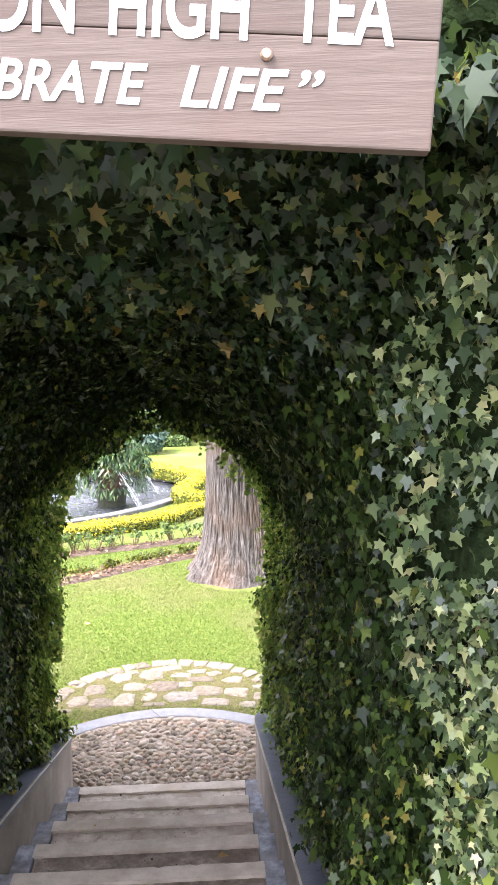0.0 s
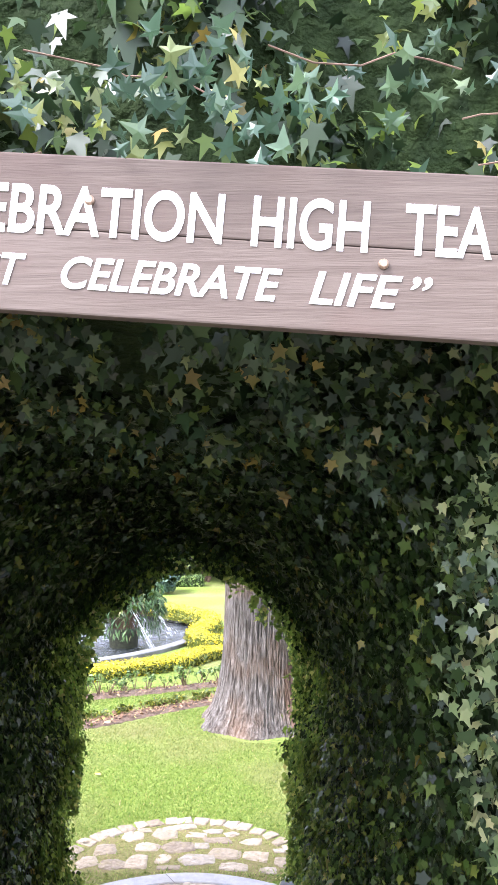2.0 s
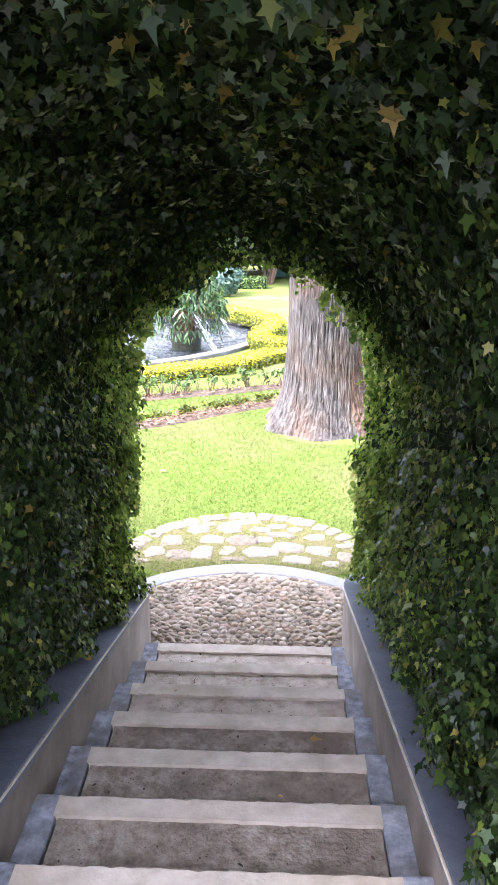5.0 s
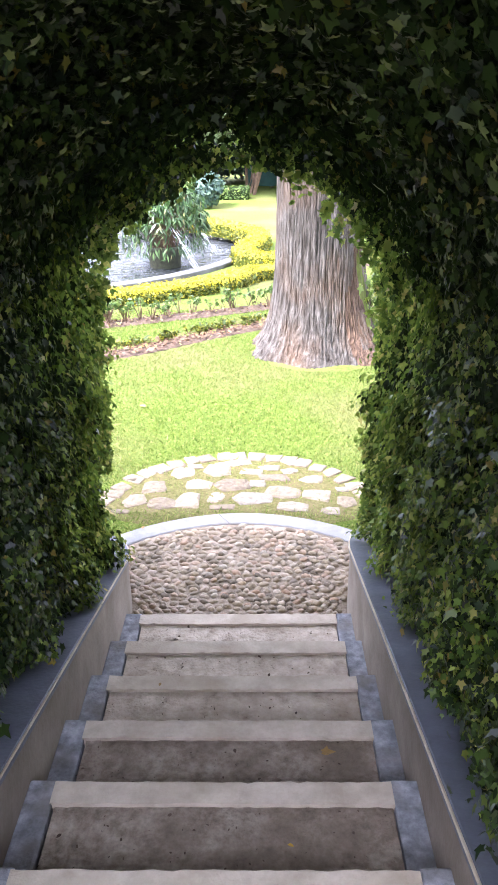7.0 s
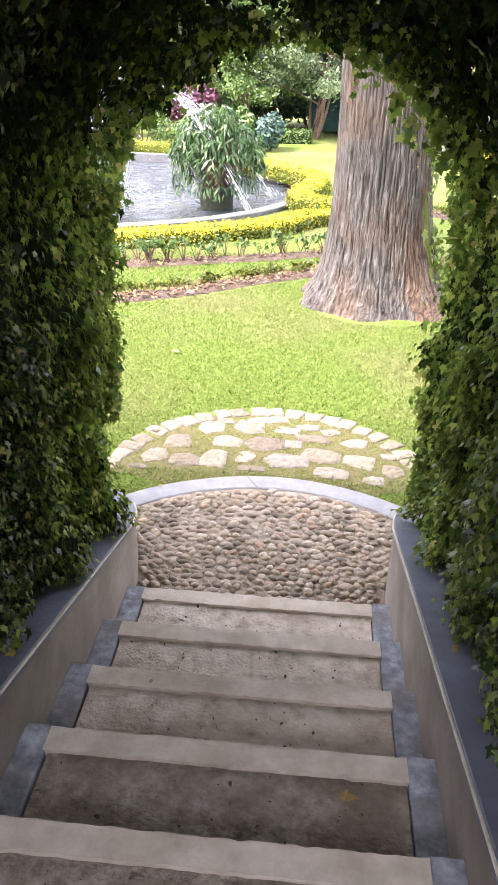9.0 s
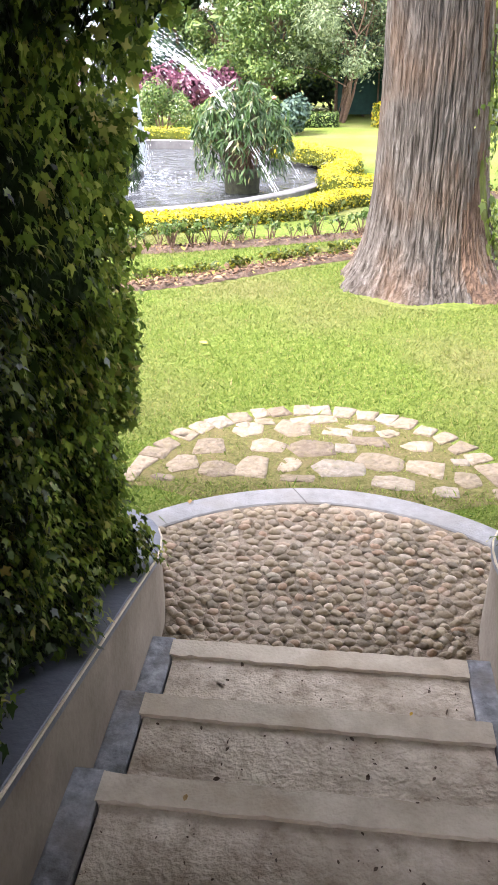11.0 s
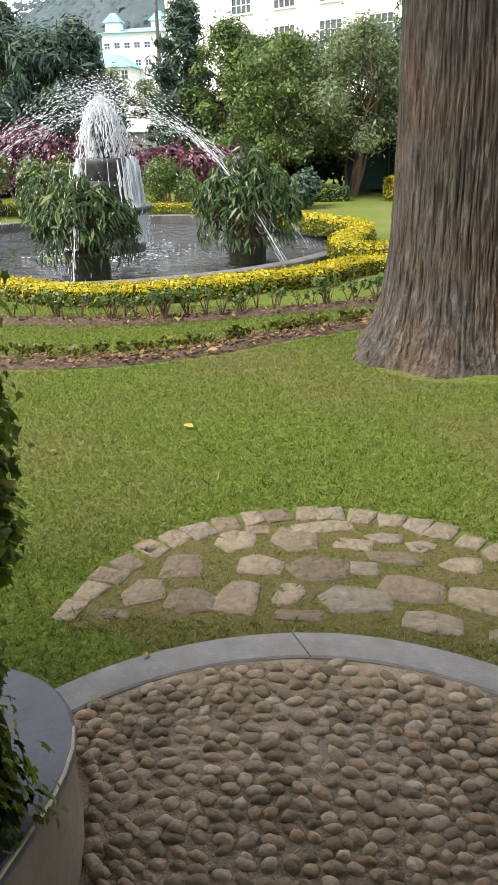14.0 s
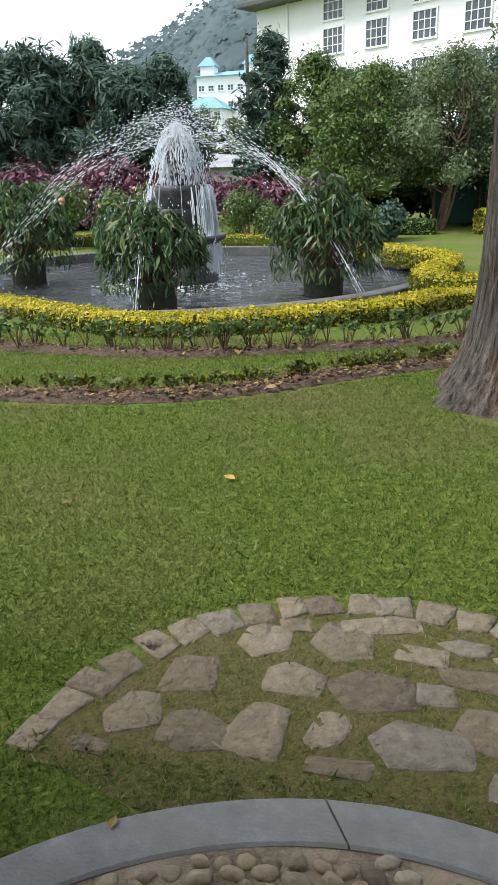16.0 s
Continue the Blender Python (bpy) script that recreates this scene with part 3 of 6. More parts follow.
for _ in range(150000):
    y = FRONT - 0.03 + (BACK - FRONT + 0.1) * rng.random()
    p, n = arch(y, rng.random())
    off = rng.normal(0, 0.035) - 0.01 + wave(p.x * 2 + p.z * 2, y * 2) * -1
    q, nn = p + n * off, n + Vector((0, -0.15 - 1.2 * max(0.0, 2.95 - y) + 0.5 * (y > 5.2), 0.3))
    if q.z < coping(y, p.x) + 0.02 or (p.x < 0 and y > 6.1 and q.z < 1.0 and q.x > -0.80):
        continue
    # young: share of bright leaves, rising towards the mouth to stand for daylight
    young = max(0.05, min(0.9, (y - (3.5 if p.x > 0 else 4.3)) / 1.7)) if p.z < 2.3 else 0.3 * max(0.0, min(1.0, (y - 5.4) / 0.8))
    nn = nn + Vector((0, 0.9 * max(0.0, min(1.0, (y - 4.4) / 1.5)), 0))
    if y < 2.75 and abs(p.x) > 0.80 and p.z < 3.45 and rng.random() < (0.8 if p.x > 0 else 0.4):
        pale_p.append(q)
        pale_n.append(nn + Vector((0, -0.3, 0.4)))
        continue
    # lighter front leaves stand in for daylight near the entrance
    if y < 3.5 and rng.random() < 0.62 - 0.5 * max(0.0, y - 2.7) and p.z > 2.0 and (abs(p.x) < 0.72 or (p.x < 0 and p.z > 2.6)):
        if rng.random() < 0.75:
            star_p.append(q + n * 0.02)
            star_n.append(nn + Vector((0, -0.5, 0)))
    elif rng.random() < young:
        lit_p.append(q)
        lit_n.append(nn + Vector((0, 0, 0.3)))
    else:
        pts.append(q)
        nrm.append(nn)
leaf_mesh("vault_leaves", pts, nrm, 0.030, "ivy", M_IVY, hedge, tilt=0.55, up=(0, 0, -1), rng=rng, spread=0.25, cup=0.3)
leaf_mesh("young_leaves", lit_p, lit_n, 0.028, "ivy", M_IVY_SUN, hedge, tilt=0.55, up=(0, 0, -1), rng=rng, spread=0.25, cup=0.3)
leaf_mesh("pale_leaves", pale_p, pale_n, 0.030, "ivy", M_IVY_SKYLIT, hedge, tilt=0.85, up=(0, 0, -1), rng=rng, spread=0.25, cup=0.3)
leaf_mesh("pointed_leaves", star_p, star_n, 0.030, "star", M_IVY_FRONT, hedge, tilt=0.75, up=(0, 0, -1), rng=rng, spread=0.25, cup=0.3)
# fringe at the far mouth, and the face towards the garden
pts, nrm = [], []
for _ in range(15000):
    p, n = arch(BACK, rng.random())
    if p.z > 2.1 and rng.random() < 0.6:
        continue
    r = abs(rng.normal(0, 0.09))
    q = p - n * (r - 0.05) + Vector((0, rng.normal(0.02, 0.06), 0))
    if q.z < 0.62 or (q.x < 0 and q.z < 1.0 and q.x > -0.82):
        continue
    pts.append(q)
    nrm.append(Vector((0, 1, 0.5)) + n * 0.5)
# loose sprigs that hang into the far mouth
for _ in range(130):
    p, n = arch(BACK - 0.5 * rng.random() ** 2, rng.uniform(0.12, 0.92))
    d = (n + Vector((rng.normal(0, 0.5), rng.normal(0.2, 0.4), -0.5))).normalized()
    L = rng.uniform(0.05, 0.15) * (1.5 if p.z > 2.4 else 1.0)
    for k in range(rng.integers(6, 14)):
        q = p + d * (L * rng.random()) + Vector(rng.normal(0, 0.012, 3))
        if q.z < 0.75 or (q.x < 0 and q.z < 1.5):
            continue
        pts.append(q)
        nrm.append(Vector((0, 1, 0.3)))
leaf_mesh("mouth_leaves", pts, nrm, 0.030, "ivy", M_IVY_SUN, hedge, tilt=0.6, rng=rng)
pts, nrm = [], []
deep_p, deep_n = [], []
while len(pts) + len(deep_p) < 30000:
    x, z = rng.uniform(-2.4, 2.4), rng.uniform(1.5, 4.5)
    p, n = arch(FRONT, 0.5)
    if abs(x) < 1.26 and z < 3.50:
        continue
    w3 = wave(x * 3, z * 3)
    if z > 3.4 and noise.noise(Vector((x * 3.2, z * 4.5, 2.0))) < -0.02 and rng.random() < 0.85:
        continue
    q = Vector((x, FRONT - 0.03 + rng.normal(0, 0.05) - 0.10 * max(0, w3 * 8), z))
    # darker leaves over the sign, bright ones beside it: light put into colour
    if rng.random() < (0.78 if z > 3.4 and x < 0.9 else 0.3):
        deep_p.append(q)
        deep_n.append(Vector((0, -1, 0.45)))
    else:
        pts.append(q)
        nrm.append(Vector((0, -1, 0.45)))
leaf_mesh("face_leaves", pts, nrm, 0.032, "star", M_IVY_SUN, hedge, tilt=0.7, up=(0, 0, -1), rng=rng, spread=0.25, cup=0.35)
leaf_mesh("old_face_leaves", deep_p, deep_n, 0.034, "star", M_IVY_FRONT, hedge, tilt=0.7, up=(0, 0, -1), rng=rng, spread=0.25, cup=0.35)
pts, nrm = [], []
for _ in range(9000):
    x, z = rng.uniform(-4.5, 4.5), rng.uniform(0.0, 4.5)
    if abs(x) < 1.06 and z < 2.95:
        continue
    pts.append(Vector((x, BACK + 0.03 + rng.normal(0, 0.05), z)))
    nrm.append(Vector((0, 1, 0.45)))
leaf_mesh("garden_face_leaves", pts, nrm, 0.08, "ivy", M_IVY, hedge, tilt=0.5, up=(0, 0, -1), rng=rng)

# the jamb, sky light put into paler leaves, and the hedge's top and flanks
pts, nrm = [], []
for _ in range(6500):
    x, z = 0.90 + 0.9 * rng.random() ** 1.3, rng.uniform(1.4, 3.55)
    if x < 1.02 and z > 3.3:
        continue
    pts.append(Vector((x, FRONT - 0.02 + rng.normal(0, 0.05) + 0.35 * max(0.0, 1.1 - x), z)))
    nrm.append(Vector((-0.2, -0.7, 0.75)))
leaf_mesh("jamb_leaves", pts, nrm, 0.031, "ivy", M_IVY_SKYLIT, hedge, tilt=0.85, up=(0, 0, -1), rng=rng, spread=0.25, cup=0.3)
pts, nrm = [], []
for _ in range(15000):
    pts.append(Vector((rng.uniform(-5, 5), rng.uniform(FRONT, BACK), 4.5 + abs(rng.normal(0, 0.05)))))
    nrm.append(Vector((0, 0, 1)))
for _ in range(7000):
    sx = 1 if rng.random() < 0.5 else -1
    pts.append(Vector((sx * (5.0 + abs(rng.normal(0, 0.05))), rng.uniform(FRONT, BACK), rng.uniform(0, 4.5))))
    nrm.append(Vector((sx, 0, 0.4)))
    pts.append(Vector((sx * rng.uniform(2.3, 5.0), FRONT - abs(rng.normal(0, 0.05)), rng.uniform(1.4, 4.5))))
    nrm.append(Vector((0, -1, 0.4)))
leaf_mesh("outer_leaves", pts, nrm, 0.10, "ivy", M_IVY_SUN, hedge, tilt=0.5, rng=rng, spread=0.25, cup=0.3)


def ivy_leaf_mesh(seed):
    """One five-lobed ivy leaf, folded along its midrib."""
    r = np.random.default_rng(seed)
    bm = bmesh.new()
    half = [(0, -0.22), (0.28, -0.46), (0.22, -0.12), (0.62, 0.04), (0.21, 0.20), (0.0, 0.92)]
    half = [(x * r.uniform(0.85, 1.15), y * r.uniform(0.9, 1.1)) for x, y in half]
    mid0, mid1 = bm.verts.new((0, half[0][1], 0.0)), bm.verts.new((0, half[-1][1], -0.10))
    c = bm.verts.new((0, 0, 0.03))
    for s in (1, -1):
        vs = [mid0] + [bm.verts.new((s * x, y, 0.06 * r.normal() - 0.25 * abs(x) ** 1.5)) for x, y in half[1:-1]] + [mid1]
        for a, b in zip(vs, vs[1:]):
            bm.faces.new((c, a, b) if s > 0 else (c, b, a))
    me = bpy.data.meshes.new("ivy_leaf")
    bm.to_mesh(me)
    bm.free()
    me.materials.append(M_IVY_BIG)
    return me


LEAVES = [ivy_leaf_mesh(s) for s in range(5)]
rng = np.random.default_rng(21)
n_leaf = 0
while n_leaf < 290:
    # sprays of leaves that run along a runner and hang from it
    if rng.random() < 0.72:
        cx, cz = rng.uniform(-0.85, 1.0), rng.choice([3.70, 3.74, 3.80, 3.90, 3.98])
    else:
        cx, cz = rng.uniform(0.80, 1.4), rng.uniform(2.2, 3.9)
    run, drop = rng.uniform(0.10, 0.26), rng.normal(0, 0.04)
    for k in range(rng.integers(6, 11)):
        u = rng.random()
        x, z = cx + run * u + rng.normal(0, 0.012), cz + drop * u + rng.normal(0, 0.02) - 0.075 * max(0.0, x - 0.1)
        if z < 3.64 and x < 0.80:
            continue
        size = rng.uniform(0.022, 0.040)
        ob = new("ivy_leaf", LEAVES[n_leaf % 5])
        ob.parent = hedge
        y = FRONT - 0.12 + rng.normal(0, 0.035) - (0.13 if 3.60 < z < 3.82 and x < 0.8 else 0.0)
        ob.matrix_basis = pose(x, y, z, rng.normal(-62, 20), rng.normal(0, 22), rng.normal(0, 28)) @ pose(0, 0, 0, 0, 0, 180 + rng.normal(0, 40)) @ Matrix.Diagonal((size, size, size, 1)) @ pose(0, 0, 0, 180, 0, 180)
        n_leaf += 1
for i in range(6):
    bm = bmesh.new()
    x, z = rng.uniform(-0.6, 1.2), rng.uniform(3.68, 4.0)
    p, pp = Vector((x, FRONT - 0.16, z)), []
    for j in range(6):
        pp.append(p.copy())
        p = p + Vector((rng.uniform(0.02, 0.09), rng.normal(0, 0.015), rng.normal(-0.005, 0.014)))
    tube(bm, pp, [0.0016] * 6, 5)
    part("ivy_stem", bm, M_STEM, hedge, "thin brown ivy stem")

# ---- sign ----
sign = thing("wooden_sign", (0.0, 1.93, 3.553), "weathered reddish wooden sign with white lettering", "sign")
sign.matrix_basis = pose(0.0, 1.93, 3.553, 0, 4.2, -7)
for zc, h in ((0.0567, 0.1128), (-0.0625, 0.1246)):
    bm = boxes([((-0.004, 0.0, zc), (1.262, 0.025, h))], 0.003)
    part("plank", bm, M_WOOD if zc > 0 else M_WOOD_RED, sign)


def lettering(text, x0, x1, z0, cap, shear=0.0):
    cu = bpy.data.curves.new("lettering", "FONT")
    cu.body, cu.extrude, cu.shear, cu.offset = text, 0.003, shear, 0.018
    ob = new("lettering", cu)
    bpy.context.view_layer.update()
    xsz = [c[0] for c in ob.bound_box]
    lo, hi = min(xsz), max(xsz)
    me = bpy.data.meshes.new_from_object(ob)
    bpy.data.objects.remove(ob)
    sx, sz = (x1 - x0) / (hi - lo), cap / 0.70
    me.transform(Matrix.Translation((x0 - lo * sx, -0.0135, z0)) @ Matrix.Diagonal((sx, 0.1, sz, 1)) @ pose(0, 0, 0, 90, 0, 0))
    whole = bmesh.new()
    whole.from_mesh(me)
    bpy.data.meshes.remove(me)
    todo = set(whole.verts)
    while todo:
        stack, island = [todo.pop()], []
        while stack:
            v = stack.pop()
            island.append(v)
            for e in v.link_edges:
                o = e.other_vert(v)
                if o in todo:
                    todo.discard(o)
                    stack.append(o)
        one, ids = bmesh.new(), {}
        for v in island:
            ids[v] = one.verts.new(v.co)
        for f in {f for v in island for f in v.link_faces}:
            one.faces.new([ids[v] for v in f.verts])
        part("letter", one, M_PAINT, sign, "white painted letter")
    whole.free()


for word, x0, x1 in (("CELEBRATION", -0.292, 0.194), ("HIGH", 0.236, 0.402), ("TEA", 0.452, 0.574)):
    lettering(word, x0, x1, -0.007, 0.072)
for word, x0, x1 in (("\u201c", -0.272, -0.243), ("JUST", -0.226, -0.091), ("CELEBRATE", -0.036, 0.285), ("LIFE", 0.326, 0.454), ("\u201d", 0.466, 0.496)):
    lettering(word, x0, x1, -0.086, 0.046, 0.22)
for x, z in ((0.426, -0.024), (-0.005, 0.045), (-0.5, -0.02)):
    bm = lathe([(0.0075, -0.004), (0.0075, 0.0), (0.005, 0.003)], 12)
    bmesh.ops.rotate(bm, matrix=Matrix.Rotation(radians(90), 3, "X"), verts=bm.verts)
    bmesh.ops.translate(bm, vec=(x, -0.0155, z), verts=bm.verts)
    part("screw", bm, M_BRASS, sign, "brass screw")
for x in (-0.45, 0.45):
    bm = boxes([((x, 0.10, 0.0), (0.05, 0.18, 0.05))], 0.003)
    part("bracket", bm, M_STEM, sign, "wooden bracket set into the hedge")

# ---- large tree ----
def big_tree():
    t = thing("tree", (0.92, 11.58, 0.06), "massive conifer trunk with fibrous grey-brown bark, moss and flared roots", "tree")
    bm = bmesh.new()
    seg, rows = 420, 84
    zs = [7.5 * (i / rows) ** 1.7 for i in range(rows + 1)]
    grid = []
    lobes = [(0.0, 0.34), (-0.75, 0.16), (1.5, 0.14), (2.7, 0.20), (3.6, 0.26), (4.5, 0.18), (5.5, 0.16)]
    for z in zs:
        base = 0.475 + 0.17 * math.exp(-z / 0.30) + 0.15 * math.exp(-z / 1.1) - 0.008 * z
        row = []
        for i in range(seg):
            a = 2 * math.pi * i / seg
            r = base
            for c, w_ in lobes:
                d = math.atan2(math.sin(a - c), math.cos(a - c))
                r += w_ * math.exp(-(d / 0.36) ** 2) * math.exp(-z / 0.30)
            r += 0.018 * math.sin(5 * a + 0.25 * z) + 0.006 * math.sin(11 * a + 1.0)
            v = Vector((math.cos(a) * 13.0 + 0.25 * math.sin(2.2 * z), math.sin(a) * 13.0, z * 1.8))
            rg = noise.noise(v) * 0.5 + noise.noise(Vector((v.x * 2.3, v.y * 2.3, v.z * 1.8 + 4))) * 0.35 + noise.noise(Vector((v.x * 4.5, v.y * 4.5, v.z * 3))) * 0.2
            r += 0.036 * (0.45 - abs(rg) * 2.4)
            row.append(bm.verts.new((-0.10 * min(z, 3.0) / 3.0 + r * math.cos(a), r * math.sin(a), z - 0.05)))
        grid.append(row)
    for a, b in zip(grid, grid[1:]):
        for i in range(seg):
            bm.faces.new((a[i], a[(i + 1) % seg], b[(i + 1) % seg], b[i]))
    bm.faces.new(grid[-1])
    bm.normal_update()
    for f in bm.faces:
        c = f.calc_center_median()
        ang = math.atan2(c.y, c.x + 0.08)
        rough = noise.noise(Vector((c.x * 5, c.y * 5, c.z * 1.6)))
        if -0.62 < ang < 0.95 and rough > 0.02 - 0.25 * (c.z < 0.5) + 0.22 * abs(ang - 0.1):
            f.material_index = 1
        elif -1.05 < ang < -0.3 and rough > 0.12 - 0.22 * (c.z < 1.4) + 0.5 * abs(ang + 0.72):
            f.material_index = 2
    part("trunk", bm, [M_BARK, M_BARK_MOSS, M_BARK_RED], t, smooth=True)
    rng = np.random.default_rng(5)
    P, D = [], []
    while len(P) < 1500:
        a, z = rng.normal(0.05, 0.33), 4.2 * rng.random()
        if noise.noise(Vector((a * 4, z * 1.3, 7.0))) < -0.05:
            continue
        r = 0.50 + 0.17 * math.exp(-z / 0.30) + 0.15 * math.exp(-z / 1.1) + 0.30 * math.exp(-z / 0.30) * math.exp(-(a / 0.36) ** 2) + abs(rng.normal(0, 0.03))
        P.append((-0.10 * min(z, 3.0) / 3.0 + r * math.cos(a), r * math.sin(a), z))
        D.append((math.cos(a), math.sin(a), 0.3))
    leaf_mesh("climbing_ivy", P, D, 0.045, "ivy", M_IVY_SUN, t, tilt=0.5, up=(0, 0, -1), rng=rng, label="green ivy creeping up the trunk")
    # Unseen crown, its reach set to shade the near lawn and pad
    bm = bmesh.new()
    tips = []
    for i in range(26):
        a, z0 = i * 2.4, 6.6 + 0.12 * i
        L = rng.uniform(2.8, 5.2)
        p0 = Vector((0.4 * math.cos(a) - 0.1, 0.4 * math.sin(a), z0))
        pp = [p0 + Vector((math.cos(a) * L * s, math.sin(a) * L * s, 0.55 * L * s - 0.42 * L * s * s)) for s in (0, 0.25, 0.5, 0.75, 1)]
        tube(bm, pp, [0.13, 0.09, 0.06, 0.04, 0.02], 8)
        tips += pp[2:]
    tube(bm, [(-0.1, 0, 7.2), (-0.1, 0.1, 9.5), (0, 0, 12.5)], [0.40, 0.28, 0.06], 12)
    part("limb", bm, M_BARK, t)
    P, D = [], []
    for c in tips + [Vector((0, 0, 10)), Vector((0.3, 0.3, 11.3))]:
        p, d = clump_points(rng, 240, c + Vector((0, 0, 0.2)), (1.2, 1.2, 0.5), 0.2)
        P.append(p)
        D.append(d)
    leaf_mesh("crown", np.concatenate(P), np.concatenate(D), 0.22, "tuft", M_CONIFER, t, tilt=0.6, rng=rng)


big_tree()


# ---- planting beds ----
def strip(name, line, width, material, label, z=0.012, hump=0.03):
    """A bed along a smooth line, its edges uneven and its middle slightly raised."""
    bm = bmesh.new()
    pts = smooth_line(line, 12)
    rows = []
    for i, p in enumerate(pts):
        d = (pts[min(i + 1, len(pts) - 1)] - pts[max(i - 1, 0)]).normalized()
        n = Vector((-d.y, d.x, 0))
        row = []
        for k in range(7):
            s = k / 6 - 0.5
            q = p + n * (width * s * (1 + 0.10 * math.sin(3.1 * i + k)))
            row.append(bm.verts.new((q.x, q.y, bank(q.x, q.y) + z + hump * math.cos(math.pi * s) - 0.008 * (k in (0, 6)) + 0.012 * math.sin(2.7 * i + 4 * k) * (0 < k < 6))))
        rows.append(row)
    for a, b in zip(rows, rows[1:]):
        for k in range(6):
            bm.faces.new((a[k], b[k], b[k + 1], a[k + 1]))
    bmesh.ops.recalc_face_normals(bm, faces=bm.faces)
    return link(name, bm, material, label=label, kind="structure", smooth=True)


def smooth_line(line, per):
    out = []
    L = [Vector((*p, 0)) for p in line]
    for i in range(len(L) - 1):
        a, b, c, d = L[max(i - 1, 0)], L[i], L[i + 1], L[min(i + 2, len(L) - 1)]
        for s in range(per):
            t = s / per
            out.append(0.5 * ((2 * b) + (c - a) * t + (2 * a - 5 * b + 4 * c - d) * t * t + (3 * b - a - 3 * c + d) * t ** 3))
    out.append(L[-1])
    return out


BED1 = [(-7.5, 12.0), (-5.5, 11.4), (-3.6, 11.25), (-2.3, 11.32), (-1.4, 11.67), (-0.55, 12.25), (0.3, 12.8), (1.4, 13.4), (2.3, 14.1), (3.15, 15.6), (2.7, 16.9), (1.9, 17.7)]
BED2 = [(-8.5, 14.5), (-6.3, 13.7), (-4.5, 13.05), (-2.6, 12.92), (-1.4, 13.25), (0.2, 13.95), (1.2, 14.8), (1.7, 16.2), (1.2, 18.4), (0.9, 20.2)]
strip("flower_bed", BED1, 0.38, M_SOIL, "brown mulch bed with leaf litter in the lawn")
strip("flower_bed", BED2, 0.38, M_SOIL, "brown soil bed with a row of young shrubs")
rng = np.random.default_rng(8)
for line, n, wd, zz in ((BED1, 5200, 0.20, 0.045), (BED2, 2600, 0.18, 0.04)):
    pts = smooth_line(line, 12)
    P = []
    for _ in range(n):
        p = pts[rng.integers(len(pts))] + Vector((rng.normal(0, wd * 0.6), rng.normal(0, wd * 0.6), 0))
        P.append((p.x, p.y, bank(p.x, p.y) + zz + 0.02 * rng.random()))
    tagged(leaf_mesh("leaf_litter", P, [(0, 0, 1)] * n, 0.036, "oval", M_LITTER, tilt=0.35, rng=rng), "dry brown and yellow leaves lying on the bed", "leaf litter")


def seedling(name, x, y, h, w, rng, label, flower=False, group=""):
    """A small pruned shrub: some bare stems with a tuft of leaves."""
    z = bank(x, y)
    t = thing(name, (x, y, z + 0.02), label, "shrub", group)
    bm = bmesh.new()
    P, D = [], []
    for i in range(rng.integers(4, 7)):
        a = rng.uniform(0, 6.28)
        tip = Vector((math.cos(a) * w * 0.45, math.sin(a) * w * 0.45, h * rng.uniform(0.7, 1.0)))
        tube(bm, [(0, 0, -0.02), tip * 0.5 + Vector((0, 0, 0.02)), tip], [0.008, 0.006, 0.004], 5)
        p, d = clump_points(rng, 13, tip, (0.05, 0.05, 0.06), 0.2)
        P.append(p)
        D.append(d)
    part("stem", bm, M_STEM, t)
    leaf_mesh("leaves", np.concatenate(P), np.concatenate(D), 0.05, "oval", M_SHRUB if not flower else M_HEDGESIDE, t, tilt=0.8, rng=rng)
    return t


rng = np.random.default_rng(9)
pts = smooth_line(BED2, 12)
made = [seedling("young_shrub", 0, 0, rng.uniform(0.26, 0.34), 0.26, rng, "young pruned shrub in a soil bed", group="young shrubs in the bed") for _ in range(5)]
k = 0
for i, p in enumerate(pts):
    if rng.random() < 0.95:
        x, y = p.x + rng.normal(0, 0.05), p.y + rng.normal(0.05, 0.09)
        m = pose(x, y, bank(x, y) + 0.02, 0, 0, rng.uniform(0, 360))
        ob = made[k] if k < 5 else copy_thing(made[k % 5], m)
        ob.matrix_basis = m
        s = rng.uniform(0.7, 1.05)
        ob.scale = (s, s, s)
        k += 1
pts = smooth_line(BED1, 12)
made = [seedling("bedding_plant", 0, 0, rng.uniform(0.10, 0.15), 0.16, rng, "small yellow-green bedding plant in mulch", True, "bedding plants") for _ in range(4)]
k = 0
for i, p in enumerate(pts):
    if rng.random() < 0.85:
        m = pose(p.x + rng.normal(0, 0.05), p.y + 0.2 + rng.normal(0, 0.04), bank(p.x, p.y) + 0.02, 0, 0, rng.uniform(0, 360))
        ob = made[k] if k < 4 else copy_thing(made[k % 4], m)
        ob.matrix_basis = m
        ob.scale = (0.72, 0.72, 0.72)
        k += 1


